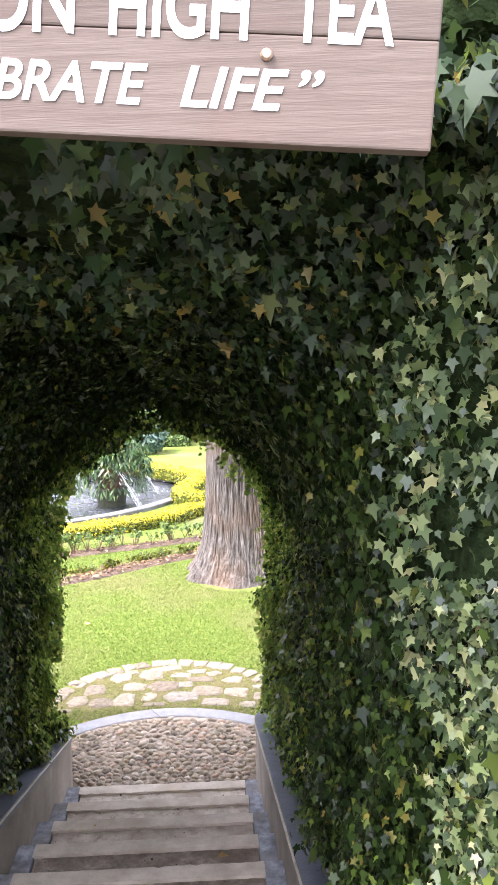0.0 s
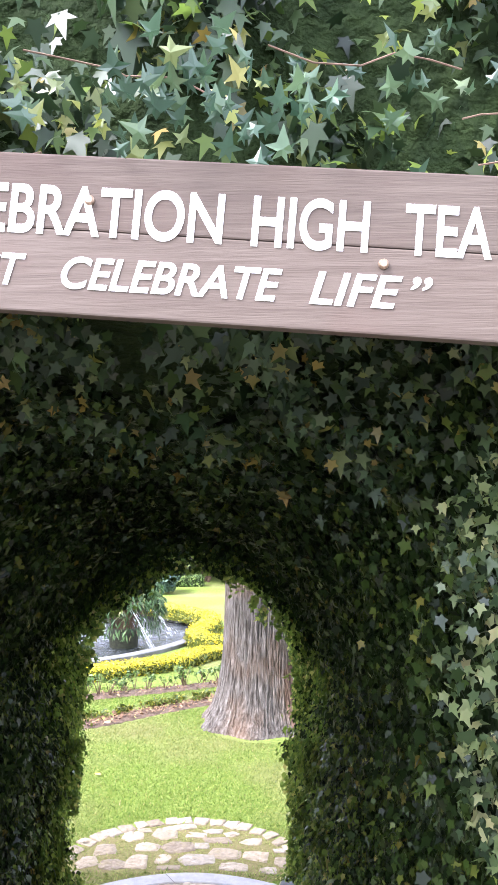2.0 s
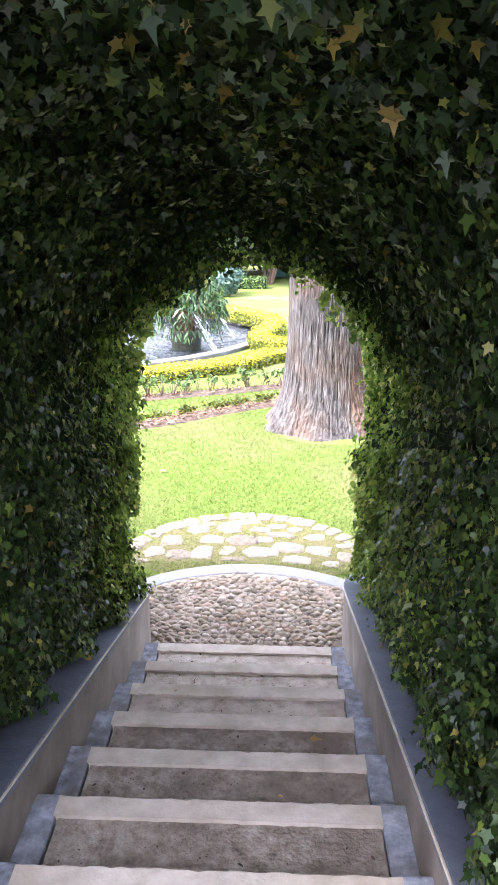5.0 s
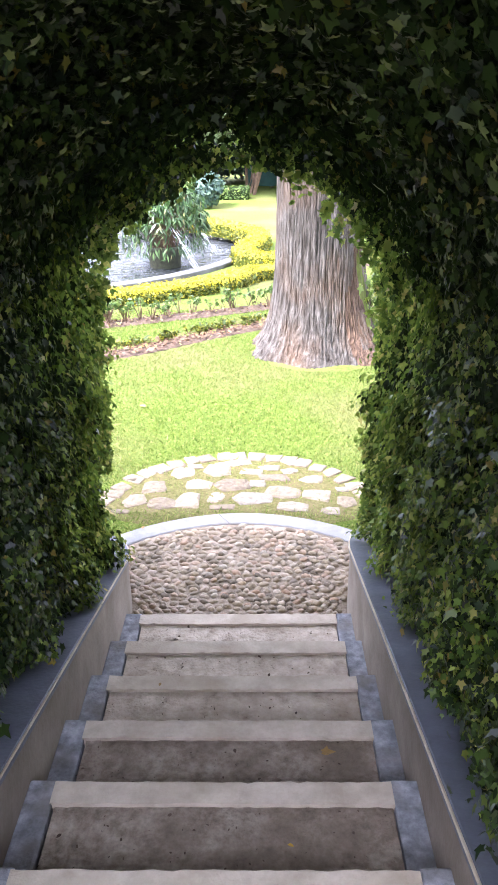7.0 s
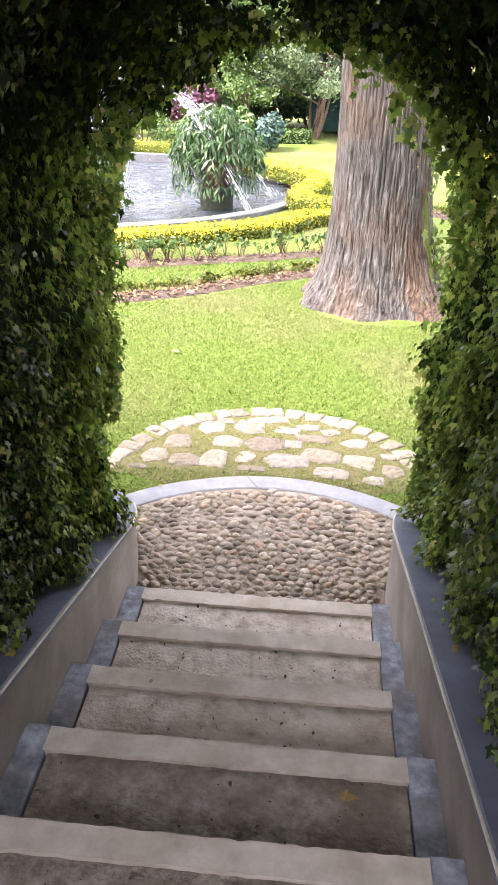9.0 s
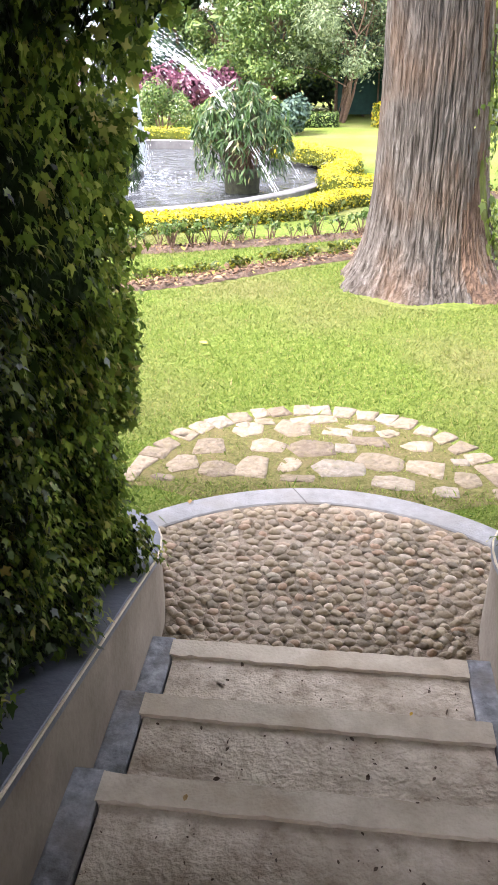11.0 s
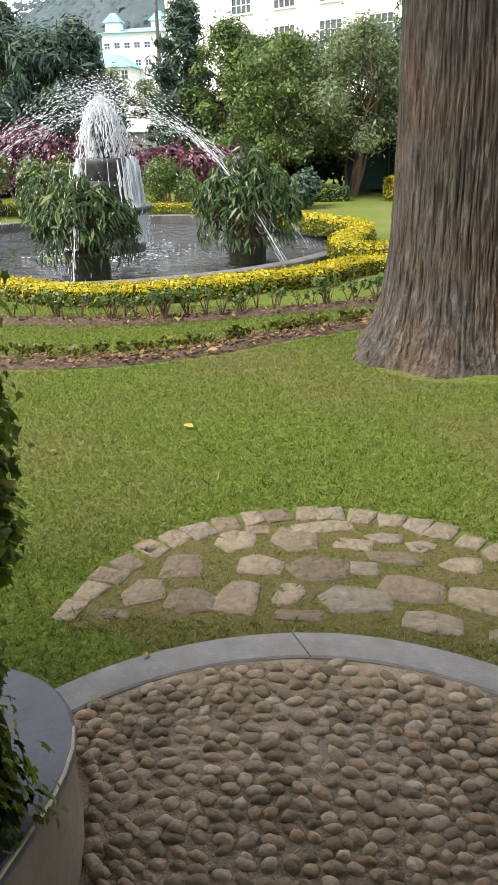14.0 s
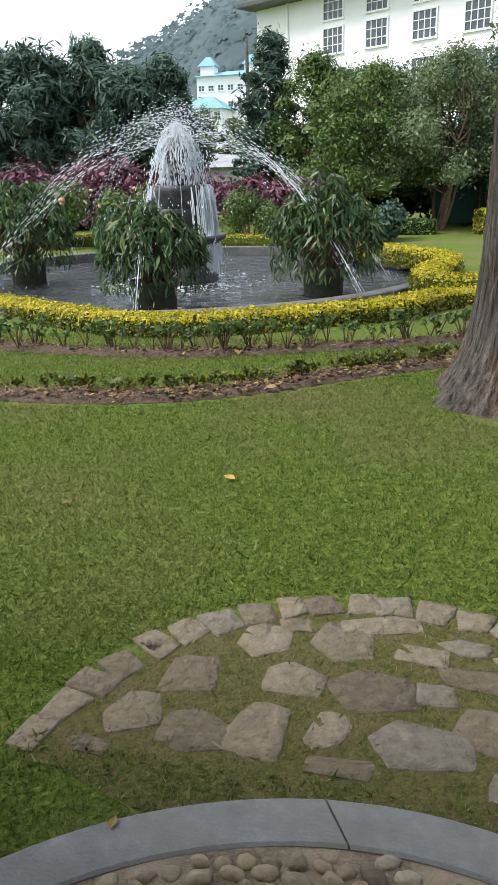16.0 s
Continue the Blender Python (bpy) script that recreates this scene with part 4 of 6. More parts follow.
# ---- clipped golden hedge ----
def clipped_hedge(name, line, w_, h, label, leaf=M_YHEDGE, core=M_YCORE, dens=2700, size=0.035, seed=1, side=M_HEDGESIDE):
    rng = np.random.default_rng(seed)
    t = thing(name, (line[0][0], line[0][1], 0), label, "hedge")
    t.location = (0, 0, 0)
    pts = smooth_line(line, 10)
    bm = bmesh.new()
    rows, P, D, S = [], [], [], []
    for i, p in enumerate(pts):
        d = (pts[min(i + 1, len(pts) - 1)] - pts[max(i - 1, 0)]).normalized()
        n = Vector((-d.y, d.x, 0))
        z0 = bank(p.x, p.y) - 0.02
        prof = [(-0.5, 0), (-0.52, 0.5), (-0.44, 0.86), (-0.2, 1.0), (0.2, 1.0), (0.44, 0.86), (0.52, 0.5), (0.5, 0)]
        wob = 1 + 0.08 * math.sin(i * 1.7) + 0.05 * math.sin(i * 0.6)
        rows.append([bm.verts.new(p + n * (a * w_ * 0.88 * wob) + Vector((0, 0, z0 + b * h * 0.93 * (1 + 0.05 * math.sin(i * 1.1))))) for a, b in prof])
        seg_l = (pts[min(i + 1, len(pts) - 1)] - p).length
        for _ in range(int(dens * seg_l)):
            u = rng.random()
            k = rng.integers(0, 7)
            a = prof[k][0] + (prof[k + 1][0] - prof[k][0]) * u
            b = prof[k][1] + (prof[k + 1][1] - prof[k][1]) * u
            q = p + d * (seg_l * rng.random()) + n * (a * w_ * wob) + Vector((0, 0, z0 + b * h))
            nn = n * (a * 2) + Vector((0, 0, 0.2 + 0.9 * (b > 0.8)))
            P.append(q + Vector(rng.normal(0, 0.02, 3)))
            D.append(nn)
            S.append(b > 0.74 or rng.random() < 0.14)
    for e, sgn in ((0, -1), (-1, 1)):
        d = (pts[1] - pts[0]).normalized() if e == 0 else (pts[-1] - pts[-2]).normalized()
        n = Vector((-d.y, d.x, 0))
        for _ in range(int(dens * w_ * 0.5)):
            P.append(pts[e] + n * (rng.uniform(-0.5, 0.5) * w_) + Vector((0, 0, bank(pts[e].x, pts[e].y) + h * rng.uniform(0.0, 0.95))) + d * (sgn * rng.uniform(0, 0.03)))
            D.append(d * sgn + Vector((0, 0, 0.3)))
            S.append(rng.random() < 0.4)
    for a, b in zip(rows, rows[1:]):
        for k in range(7):
            bm.faces.new((a[k], b[k], b[k + 1], a[k + 1]))
    bm.faces.new(rows[0])
    bm.faces.new(rows[-1][::-1])
    bmesh.ops.recalc_face_normals(bm, faces=bm.faces)
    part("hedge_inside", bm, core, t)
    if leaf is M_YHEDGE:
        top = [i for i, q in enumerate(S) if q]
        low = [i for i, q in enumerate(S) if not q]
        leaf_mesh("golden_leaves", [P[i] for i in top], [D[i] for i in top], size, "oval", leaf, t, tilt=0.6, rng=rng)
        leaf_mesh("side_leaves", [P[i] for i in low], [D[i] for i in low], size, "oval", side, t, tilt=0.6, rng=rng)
    else:
        leaf_mesh("leaves", P, D, size, "oval", leaf, t, tilt=0.6, rng=rng)
    return t


YA = [(-9.8, 17.0), (-7.8, 15.9), (-5.9, 15.1), (-4.8, 14.5), (-3.6, 13.95), (-2.55, 14.02), (-1.2, 14.75), (-0.45, 15.3), (-0.15, 15.75), (0.15, 16.1), (0.85, 16.2)]
YB = [(0.75, 16.7), (0.1, 16.85), (-0.15, 17.3), (-0.1, 18.0), (0.1, 18.9), (0.12, 19.8), (-0.4, 20.7), (-1.3, 21.7), (-2.4, 22.8)]
YC = [(-3.3, 24.2), (-4.6, 24.6), (-6.0, 24.8)]
YD = [(-8.2, 25.2), (-9.8, 25.5), (-12.0, 25.0)]
clipped_hedge("golden_hedge", YA, 0.42, 0.25, "low clipped golden-yellow hedge round the pond", seed=31)
clipped_hedge("golden_hedge", YB, 0.46, 0.36, "low scalloped golden-yellow hedge beside the pond", dens=1700, seed=32)
clipped_hedge("golden_hedge", YC, 0.5, 0.36, "low clipped golden hedge behind the pond", dens=500, seed=33)
clipped_hedge("golden_hedge", YD, 0.5, 0.36, "low clipped golden hedge behind the pond", dens=500, seed=34)

# ---- pond ----
PX, PY, PR = -4.75, 19.45, 4.72
pond = thing("pond", (PX, PY, 0), "round concrete pond with rippling dark water", "pond", kind="structure")
bm = bmesh.new()
rs = []
for i in range(96):
    a = 2 * math.pi * i / 96
    rs.append([bm.verts.new((r * math.cos(a), r * math.sin(a), z)) for r, z in ((PR + 0.12, -0.1), (PR + 0.12, 0.075), (PR + 0.10, 0.09), (PR - 0.10, 0.09), (PR - 0.12, 0.075), (PR - 0.12, -0.45))])
for i in range(96):
    a, b = rs[i], rs[(i + 1) % 96]
    for q in range(5):
        bm.faces.new((a[q], b[q], b[q + 1], a[q + 1]))
bm.faces.new([r[5] for r in rs])
bmesh.ops.recalc_face_normals(bm, faces=bm.faces)
part("pond_rim", bm, M_RIM, pond, "grey concrete rim")
bm = bmesh.new()
c0 = bm.verts.new((0, 0, -0.11))
rows = []
for r_i in range(1, 30):
    r = (PR - 0.115) * r_i / 29
    rows.append([bm.verts.new((r * math.cos(a), r * math.sin(a), -0.11 + 0.012 * noise.noise(Vector((r * math.cos(a) * 3, r * math.sin(a) * 3, 1))))) for a in [2 * math.pi * i / 96 for i in range(96)]])
for i in range(96):
    bm.faces.new((c0, rows[0][i], rows[0][(i + 1) % 96]))
for a, b in zip(rows, rows[1:]):
    for i in range(96):
        bm.faces.new((a[i], b[i], b[(i + 1) % 96], a[(i + 1) % 96]))
part("water_surface", bm, M_WATER, pond, "dark rippling water", smooth=True)

# ---- fountain ----
FX, FY = -4.55, 19.15
fountain = thing("fountain", (FX, FY, -0.4), "tiered dark stone fountain running with white water", "fountain")
for nm, prof in (("pedestal", [(0.62, 0.0), (0.62, 0.55), (0.5, 0.62), (0.32, 0.7), (0.30, 1.45), (0.42, 1.6)]),
                 ("lower_bowl", [(0.30, 0.85), (0.60, 0.95), (0.78, 1.06), (0.80, 1.14), (0.76, 1.14), (0.2, 1.08)]),
                 ("middle_bowl", [(0.25, 1.50), (0.40, 1.68), (0.46, 1.90), (0.48, 1.99), (0.43, 1.99), (0.15, 1.92)]),
                 ("top_urn", [(0.16, 1.9), (0.14, 2.2), (0.22, 2.4), (0.26, 2.55), (0.2, 2.6), (0.08, 2.75)])):
    part(nm, lathe(prof, 28), M_STONE, fountain, smooth=True)
rng = np.random.default_rng(41)
bm = bmesh.new()
for i in range(260):
    a = rng.uniform(0, 6.28)
    r0, r1 = rng.uniform(0.0, 0.10), rng.uniform(0.14, 0.54)
    zt, zb = rng.uniform(2.6, 3.0), rng.uniform(1.95, 2.05)
    pp = []
    for s in np.linspace(0, 1, 7):
        r = r0 + (r1 - r0) * s ** 0.6
        pp.append((r * math.cos(a) + rng.normal(0, 0.03), r * math.sin(a) + rng.normal(0, 0.03), zt + (zb - zt) * s ** 1.7))
    k0 = rng.integers(0, 4)
    k1 = rng.integers(k0 + 2, 8)
    tube(bm, pp[k0:k1], [rng.uniform(0.003, 0.012)] * len(pp[k0:k1]), 4)
for i in range(240):
    u = rng.random()
    a = rng.normal(0.1, 0.4) if u < 0.62 else rng.normal(3.1, 0.3) if u < 0.92 else rng.uniform(0, 6.28)
    r = 0.46 + rng.uniform(0, 0.05) + 0.14 * rng.random() ** 3
    z0, z1 = 2.0 - 0.5 * rng.random() ** 2, rng.choice([1.15, 0.4]) + rng.uniform(0, 0.4)
    tube(bm, [(r * math.cos(a), r * math.sin(a), z0), ((r + 0.05) * math.cos(a), (r + 0.05) * math.sin(a), (z0 + z1) / 2), ((r + 0.08) * math.cos(a), (r + 0.08) * math.sin(a), z1)], [rng.uniform(0.004, 0.014)] * 3, 4)
for i in range(2200):
    s = rng.random()
    a, r = rng.uniform(0, 6.28), rng.normal(0, 1) * (0.03 + 0.2 * s ** 0.7) + 0.16 * s
    p = Vector((r * math.cos(a), r * math.sin(a), 2.98 - 1.0 * s ** 1.3 + rng.normal(0, 0.04)))
    d = Vector((0, 0, rng.uniform(0.008, 0.035)))
    q = rng.uniform(0.004, 0.011)
    tube(bm, [p - d, p, p + d], [q * 0.4, q, q * 0.4], 4)
part("falling_water", bm, M_FOAM, fountain, "white falling water", kind="stuff")
bm = lathe([(0.07, 2.70), (0.13, 2.80), (0.11, 2.90), (0.05, 2.97)], 16)
part("water_cap", bm, M_FOAM, fountain, "bubbling white water", smooth=True)
bm = bmesh.new()
for i in range(420):
    u = rng.random()
    p = Vector((0.62 + rng.normal(0, 0.07 + 0.05 * u), -0.22 + rng.normal(0, 0.10), 1.22 - 0.72 * u ** 0.7))
    d = Vector((rng.normal(0, 0.004), rng.normal(0, 0.004), rng.uniform(0.012, 0.05)))
    q = rng.uniform(0.005, 0.014)
    tube(bm, [p - d, p, p + d], [q * 0.4, q, q * 0.4], 4)
for i in range(900):
    a, r = rng.uniform(0, 6.28), 0.55 + abs(rng.normal(0, 0.45))
    p = Vector((r * math.cos(a), r * math.sin(a), 0.300 + 0.012 * rng.random()))
    d = Vector((math.cos(a * 7), math.sin(a * 7), 0)) * rng.uniform(0.01, 0.05)
    q = rng.uniform(0.004, 0.012)
    tube(bm, [p - d, p, p + d], [q * 0.4, q, q * 0.4], 4)
part("water_spill", bm, M_FOAM, fountain, "white water spilling over the bowl and foam on the pond", kind="stuff")


def jet(bm, rng, p0, p1, h, n, spread, r=0.010, start=0.0):
    """Drops and short threads of water along an arc."""
    p0, p1 = Vector(p0), Vector(p1)
    for i in range(n):
        s = start + (1 - start) * rng.random()
        p = p0.lerp(p1, s) + Vector((0, 0, 4 * h * s * (1 - s)))
        p += Vector(rng.normal(0, spread * (0.25 + s), 3))
        d = (p1 - p0) + Vector((0, 0, 4 * h * (1 - 2 * s)))
        d = d.normalized() * rng.uniform(0.015, 0.06)
        q = r * rng.uniform(0.4, 1.2)
        tube(bm, [p - d, p, p + d], [q * 0.3, q, q * 0.3], 4)


rng = np.random.default_rng(42)
spray = thing("fountain_spray", (FX, FY, -0.06), "fine white water jets arching from the fountain", "water")
JETS = [((-3.86, 15.0), 0.9), ((-1.0, 16.9), 0.9), ((-0.75, 18.95), 0.7), ((-8.4, 18.4), 0.8), ((-8.0, 21.6), 0.8), ((-1.6, 21.6), 0.7), ((-7.4, 16.6), 0.6)]
for (x, y), h in JETS:
    bm = bmesh.new()
    jet(bm, rng, (0, 0, 2.35), (x - FX, y - FY, 0.0), h, 220, 0.08, 0.0042)
    jet(bm, rng, (0, 0, 2.35), (x - FX, y - FY, 0.0), h, 120 if x > -5.0 else 60, 0.028 if x > -5.0 else 0.05, 0.0048, 0.40)
    pp = [Vector((0, 0, 2.35)).lerp(Vector((x - FX, y - FY, 0.0)), s) + Vector((0, 0, 4 * h * s * (1 - s))) for s in np.linspace(0.55, 1, 12)]
    if x > -5.0 and y < 20:
        tube(bm, pp, [0.005 + 0.002 * math.sin(5 * q) for q in range(12)], 6)
    part("water_jet", bm, M_FOAM, spray, kind="stuff")
bm = bmesh.new()
for i in range(2600):
    a, r = rng.uniform(0, 6.28), abs(rng.normal(0, 1.3))
    p = Vector((r * math.cos(a), r * math.sin(a), 2.75 - 0.22 * r * r + rng.normal(0, 0.16)))
    d = Vector((math.cos(a), math.sin(a), -0.4 * r)).normalized() * rng.uniform(0.008, 0.03)
    q = rng.uniform(0.003, 0.009)
    tube(bm, [p - d, p, p + d], [q * 0.3, q, q * 0.3], 3)
part("water_mist", bm, M_FOAM, spray, kind="stuff")


# ---- potted drooping plants in the pond ----
def pond_planter(x, y, h, w_, seed, label):
    rng = np.random.default_rng(seed)
    t = thing("pond_planter", (x, y, -0.45), label, "plant", "planters in the pond")
    part("pot", lathe([(0.27, 0.0), (0.30, 0.15), (0.33, 0.62), (0.36, 0.70), (0.36, 0.76), (0.31, 0.76), (0.25, 0.70)], 24), M_POT, t, "dark mossy stone pot", smooth=True)
    bm = bmesh.new()
    P, D, U = [], [], []
    for i in range(150):
        a = rng.uniform(0, 6.28)
        rr = w_ * 0.5 * math.sqrt(rng.random())
        zt = 0.7 + (h - 0.1) * (1 - 0.55 * (rr / (w_ * 0.5)) ** 2) * rng.uniform(0.62, 1.0)
        tip = Vector((rr * math.cos(a), rr * math.sin(a), zt))
        b0 = Vector((0.2 * rng.normal() * 0.6, 0.2 * rng.normal() * 0.6, 0.65))
        tube(bm, [b0, b0.lerp(tip, 0.5) + Vector((0, 0, 0.08)), tip], [0.008, 0.006, 0.004], 4)
        for k in range(22):
            b = rng.uniform(0, 6.28)
            out = Vector((math.cos(b), math.sin(b), rng.uniform(-1.3, 0.1)))
            c = tip + out * 0.09
            P.append(c)
            D.append(Vector((math.cos(b), math.sin(b), 0.9)))
            U.append(out)
    for i in range(800):
        a = rng.uniform(0, 6.28)
        rr = w_ * 0.5 * rng.uniform(0.75, 1.05)
        P.append(Vector((rr * math.cos(a), rr * math.sin(a), 0.7 + rng.uniform(-0.10, h * 0.6))))
        D.append(Vector((math.cos(a), math.sin(a), 0.3)))
        U.append(Vector((0, 0, -1)))
    part("stem_tangle", bm, M_STEM, t, kind="stuff")
    rl = np.random.default_rng(seed + 1)
    leaf_mesh("leaves", P, D, 0.165, "lance", M_UMB, t, tilt=0.35, up=U, rng=rl, spread=0.25, cup=0.3)
    return t


pond_planter(-4.05, 16.3, 1.32, 1.5, 51, "stone pot of drooping green plants standing in water")
pond_planter(-1.78, 17.9, 1.62, 1.7, 52, "tall stone pot of drooping plants in water")
pond_planter(-7.6, 18.9, 1.7, 1.75, 53, "stone pot of drooping plants standing in water")
pond_planter(-2.5, 22.0, 1.2, 1.5, 54, "stone pot of drooping plants at the far side of the pond")
pond_planter(-6.8, 22.0, 1.2, 1.5, 55, "stone pot of drooping plants at the far side of the pond")


# ---- shrubs, trees ----
def shrub(name, x, y, rx, ry, h, label, material, n, size, seed, shape="oval", stems=7, flowers=0, cat="shrub", group="", low=0.0):
    """A rounded bush: stems from one foot and a lumpy crown of single leaves."""
    rng = np.random.default_rng(seed)
    t = thing(name, (x, y, bank(x, y) - 0.02), label, cat, group)
    bm = bmesh.new()
    P, D = [], []
    lumps = max(4, int(rx * ry * 6))
    for i in range(lumps):
        a, q = rng.uniform(0, 6.28), math.sqrt(rng.random()) * 0.72
        c = Vector((rx * q * math.cos(a), ry * q * math.sin(a), low + (h - low) * (0.30 + 0.42 * rng.random() * (1 - q * 0.5))))
        if i < stems:
            tube(bm, [(c.x * 0.15, c.y * 0.15, 0), (c.x * 0.5, c.y * 0.5, c.z * 0.6), c], [0.03, 0.02, 0.008], 6)
        p, d = clump_points(rng, n // lumps, c, (rx * 0.42, ry * 0.42, (h - low) * 0.30), 0.45)
        keep = p[:, 2] > 0.03
        P.append(p[keep])
        D.append(d[keep] + np.array((0, 0, 0.3)))
    part("stem", bm, M_STEM, t)
    P, D = np.concatenate(P), np.concatenate(D)
    leaf_mesh("leaves", P, D, size, shape, material, t, tilt=0.5, rng=rng)
    if flowers:
        k = rng.integers(0, len(P), flowers)
        k = k[P[k][:, 2] > h * 0.45]
        pos = P[k] + D[k] * 0.05
        bmf = bmesh.new()
        for q in pos:
            r = rng.uniform(0.05, 0.10)
            res = bmesh.ops.create_icosphere(bmf, subdivisions=1, radius=r)
            bmesh.ops.scale(bmf, vec=(1, 1, 0.75), verts=res["verts"])
            bmesh.ops.translate(bmf, vec=q, verts=res["verts"])
        part("blossom", bmf, M_FLOWER, t, "pale rose blossoms", smooth=True, kind="stuff")
    return t


def tree(name, x, y, h, rx, label, material, n, size, seed, shape="oval", trunk=0.16, low=0.25, multi=1, lean=0.0):
    """A tree: tapered trunk or trunks, limbs, and a crown of many leaves in clumps with gaps."""
    rng = np.random.default_rng(seed)
    t = thing(name, (x, y, bank(x, y) - 0.05), label, "tree")
    bm = bmesh.new()
    P, D = [], []
    clumps = 60
    for m in range(multi):
        a0 = rng.uniform(0, 6.28)
        top = Vector((rx * 0.6 * math.cos(a0) * (multi > 1) + lean, rx * 0.6 * math.sin(a0) * (multi > 1), h * rng.uniform(0.8, 0.95)))
        pp = [Vector((0.12 * m * math.cos(a0), 0.12 * m * math.sin(a0), 0)).lerp(top, s) + Vector((rng.normal(0, 0.06), rng.normal(0, 0.06), 0)) for s in (0, 0.2, 0.4, 0.6, 0.8, 1)]
        tr = trunk / math.sqrt(multi)
        tube(bm, pp, [tr, tr * 0.85, tr * 0.7, tr * 0.5, tr * 0.3, tr * 0.1], 9)
        for i in range(clumps // multi):
            f = low + (1 - low) * (i + rng.random()) / (clumps // multi)
            o = pp[min(4, int(f * 5))].lerp(pp[min(5, int(f * 5) + 1)], 0.5)
            a = rng.uniform(0, 6.28)
            prof = math.sin(math.pi * min(1, 0.18 + 0.82 * f) ** 0.9) ** 0.6
            reach = rx * prof * rng.uniform(0.45, 1.0)
            c = Vector((o.x * 0.6 + reach * math.cos(a), o.y * 0.6 + reach * math.sin(a), h * f))
            tube(bm, [o * 0.9, o.lerp(c, 0.5) + Vector((0, 0, 0.1)), c], [tr * 0.35, tr * 0.2, 0.01], 5)
            rr = rx * rng.uniform(0.16, 0.34)
            d = rng.normal(0, 1, (n // clumps, 3))
            p = np.asarray(c) + d * np.array((rr * 0.52, rr * 0.52, rr * rng.uniform(0.3, 0.45)))
            d = d / (np.linalg.norm(d, axis=1)[:, None] + 1e-6)
            P.append(p)
            D.append(d + np.array((0, 0, 0.4)))
    part("trunk", bm, M_STEM, t)
    leaf_mesh("crown", np.concatenate(P), np.concatenate(D), size, shape, material, t, tilt=0.6, rng=rng)
    return t


ROSE = "rose bush with pale blossoms behind the pond"
for i, (x, y, r, h, fl) in enumerate([(-9.9, 24.6, 1.2, 2.1, 22), (-8.3, 25.3, 1.1, 2.0, 24), (-11.6, 25.0, 1.2, 2.0, 14), (-6.9, 26.0, 0.9, 1.8, 12), (-3.6, 25.6, 1.0, 1.55, 9), (-2.5, 26.2, 0.9, 1.4, 6)]):
    shrub("rose_bush", x, y, r, 0.9, h, ROSE, M_SHRUB, 3600, 0.10, 60 + i, flowers=fl, group="rose bushes")
shrub("round_bush", -5.0, 25.9, 1.0, 0.9, 1.7, "round clipped green bush", M_SHRUB, 5200, 0.06, 70)
shrub("round_bush", -1.3, 26.6, 1.0, 0.8, 1.2, "low dark green bush by the lawn", M_CONIFER, 3000, 0.10, 71)
for i, (x, y, r, h) in enumerate([(-13.5, 28.5, 2.0, 2.8), (-10.5, 28.8, 2.0, 2.75), (-7.6, 29.0, 1.6, 2.6), (-5.4, 29.0, 1.2, 2.1), (-4.0, 29.2, 1.0, 2.0)]):
    shrub("purple_shrub", x, y, r, 0.9, h, "dense purple-leaved shrub behind the roses", M_PURPLE, 4200, 0.12, 80 + i, group="purple shrubs", low=0.3)
for i, (x, y, h, r) in enumerate([(-17.5, 34, 6.6, 2.4), (-15.0, 33, 6.1, 2.3), (-13.0, 34, 6.3, 2.2), (-11.2, 33.5, 5.2, 2.1), (-10.2, 34.5, 5.7, 1.4), (-20, 35, 7.0, 2.6)]):
    tree("conifer", x, y, h, r, "dark feathery conifer in the garden screen", M_CONIFER, 30000, 0.30, 90 + i, "lance", 0.16, 0.05)
tree("conifer", -7.6, 38, 4.2, 1.0, "slender grey-green conifer among buildings", M_CONIFER, 10000, 0.15, 97, "spray", 0.12, 0.05)
tree("conifer", -6.0, 33.5, 6.2, 1.2, "open dark conifer beside a pole", M_CONIFER, 11000, 0.26, 98, "lance", 0.10, 0.1)
tree("garden_tree", -4.2, 32.5, 5.3, 1.7, "leafy light green garden tree", M_SHRUB, 22000, 0.115, 99, "spray", trunk=0.10)
tree("garden_tree", -2.6, 30.5, 4.6, 1.9, "leafy garden tree with crooked limbs", M_SHRUB, 25000, 0.105, 100, "spray", trunk=0.10, multi=2)
tree("multi_stem_tree", -0.3, 30.3, 4.8, 2.4, "broad tree with many slender upright stems", M_TREE, 30000, 0.10, 101, "spray", 0.16, 0.34, multi=7)
tree("garden_tree", 2.6, 33.0, 6.2, 2.4, "tall dark leafy tree", M_TREE, 18000, 0.16, 102, "spray", trunk=0.12)
tree("garden_tree", 6.5, 36.0, 8.5, 3.0, "tall dark leafy tree on the bank", M_TREE, 20000, 0.18, 103, "spray")
tree("garden_tree", 10.5, 38.0, 9.5, 3.2, "tall leafy tree on the bank", M_TREE, 20000, 0.18, 104, "spray")
tree("garden_tree", 15.5, 37.0, 9.0, 3.2, "tall leafy tree on the bank", M_TREE, 18000, 0.19, 105, "spray")
for i, (x, y, r, h) in enumerate([(-3.6, 32.0, 1.6, 2.4), (-1.8, 33.5, 1.7, 2.6), (0.6, 33.5, 1.8, 2.4), (2.6, 31.0, 1.3, 2.2)]):
    shrub("dark_shrub", x, y, r, 1.0, h, "deep green shrub under the trees", M_CONIFER, 4200, 0.16, 110 + i)
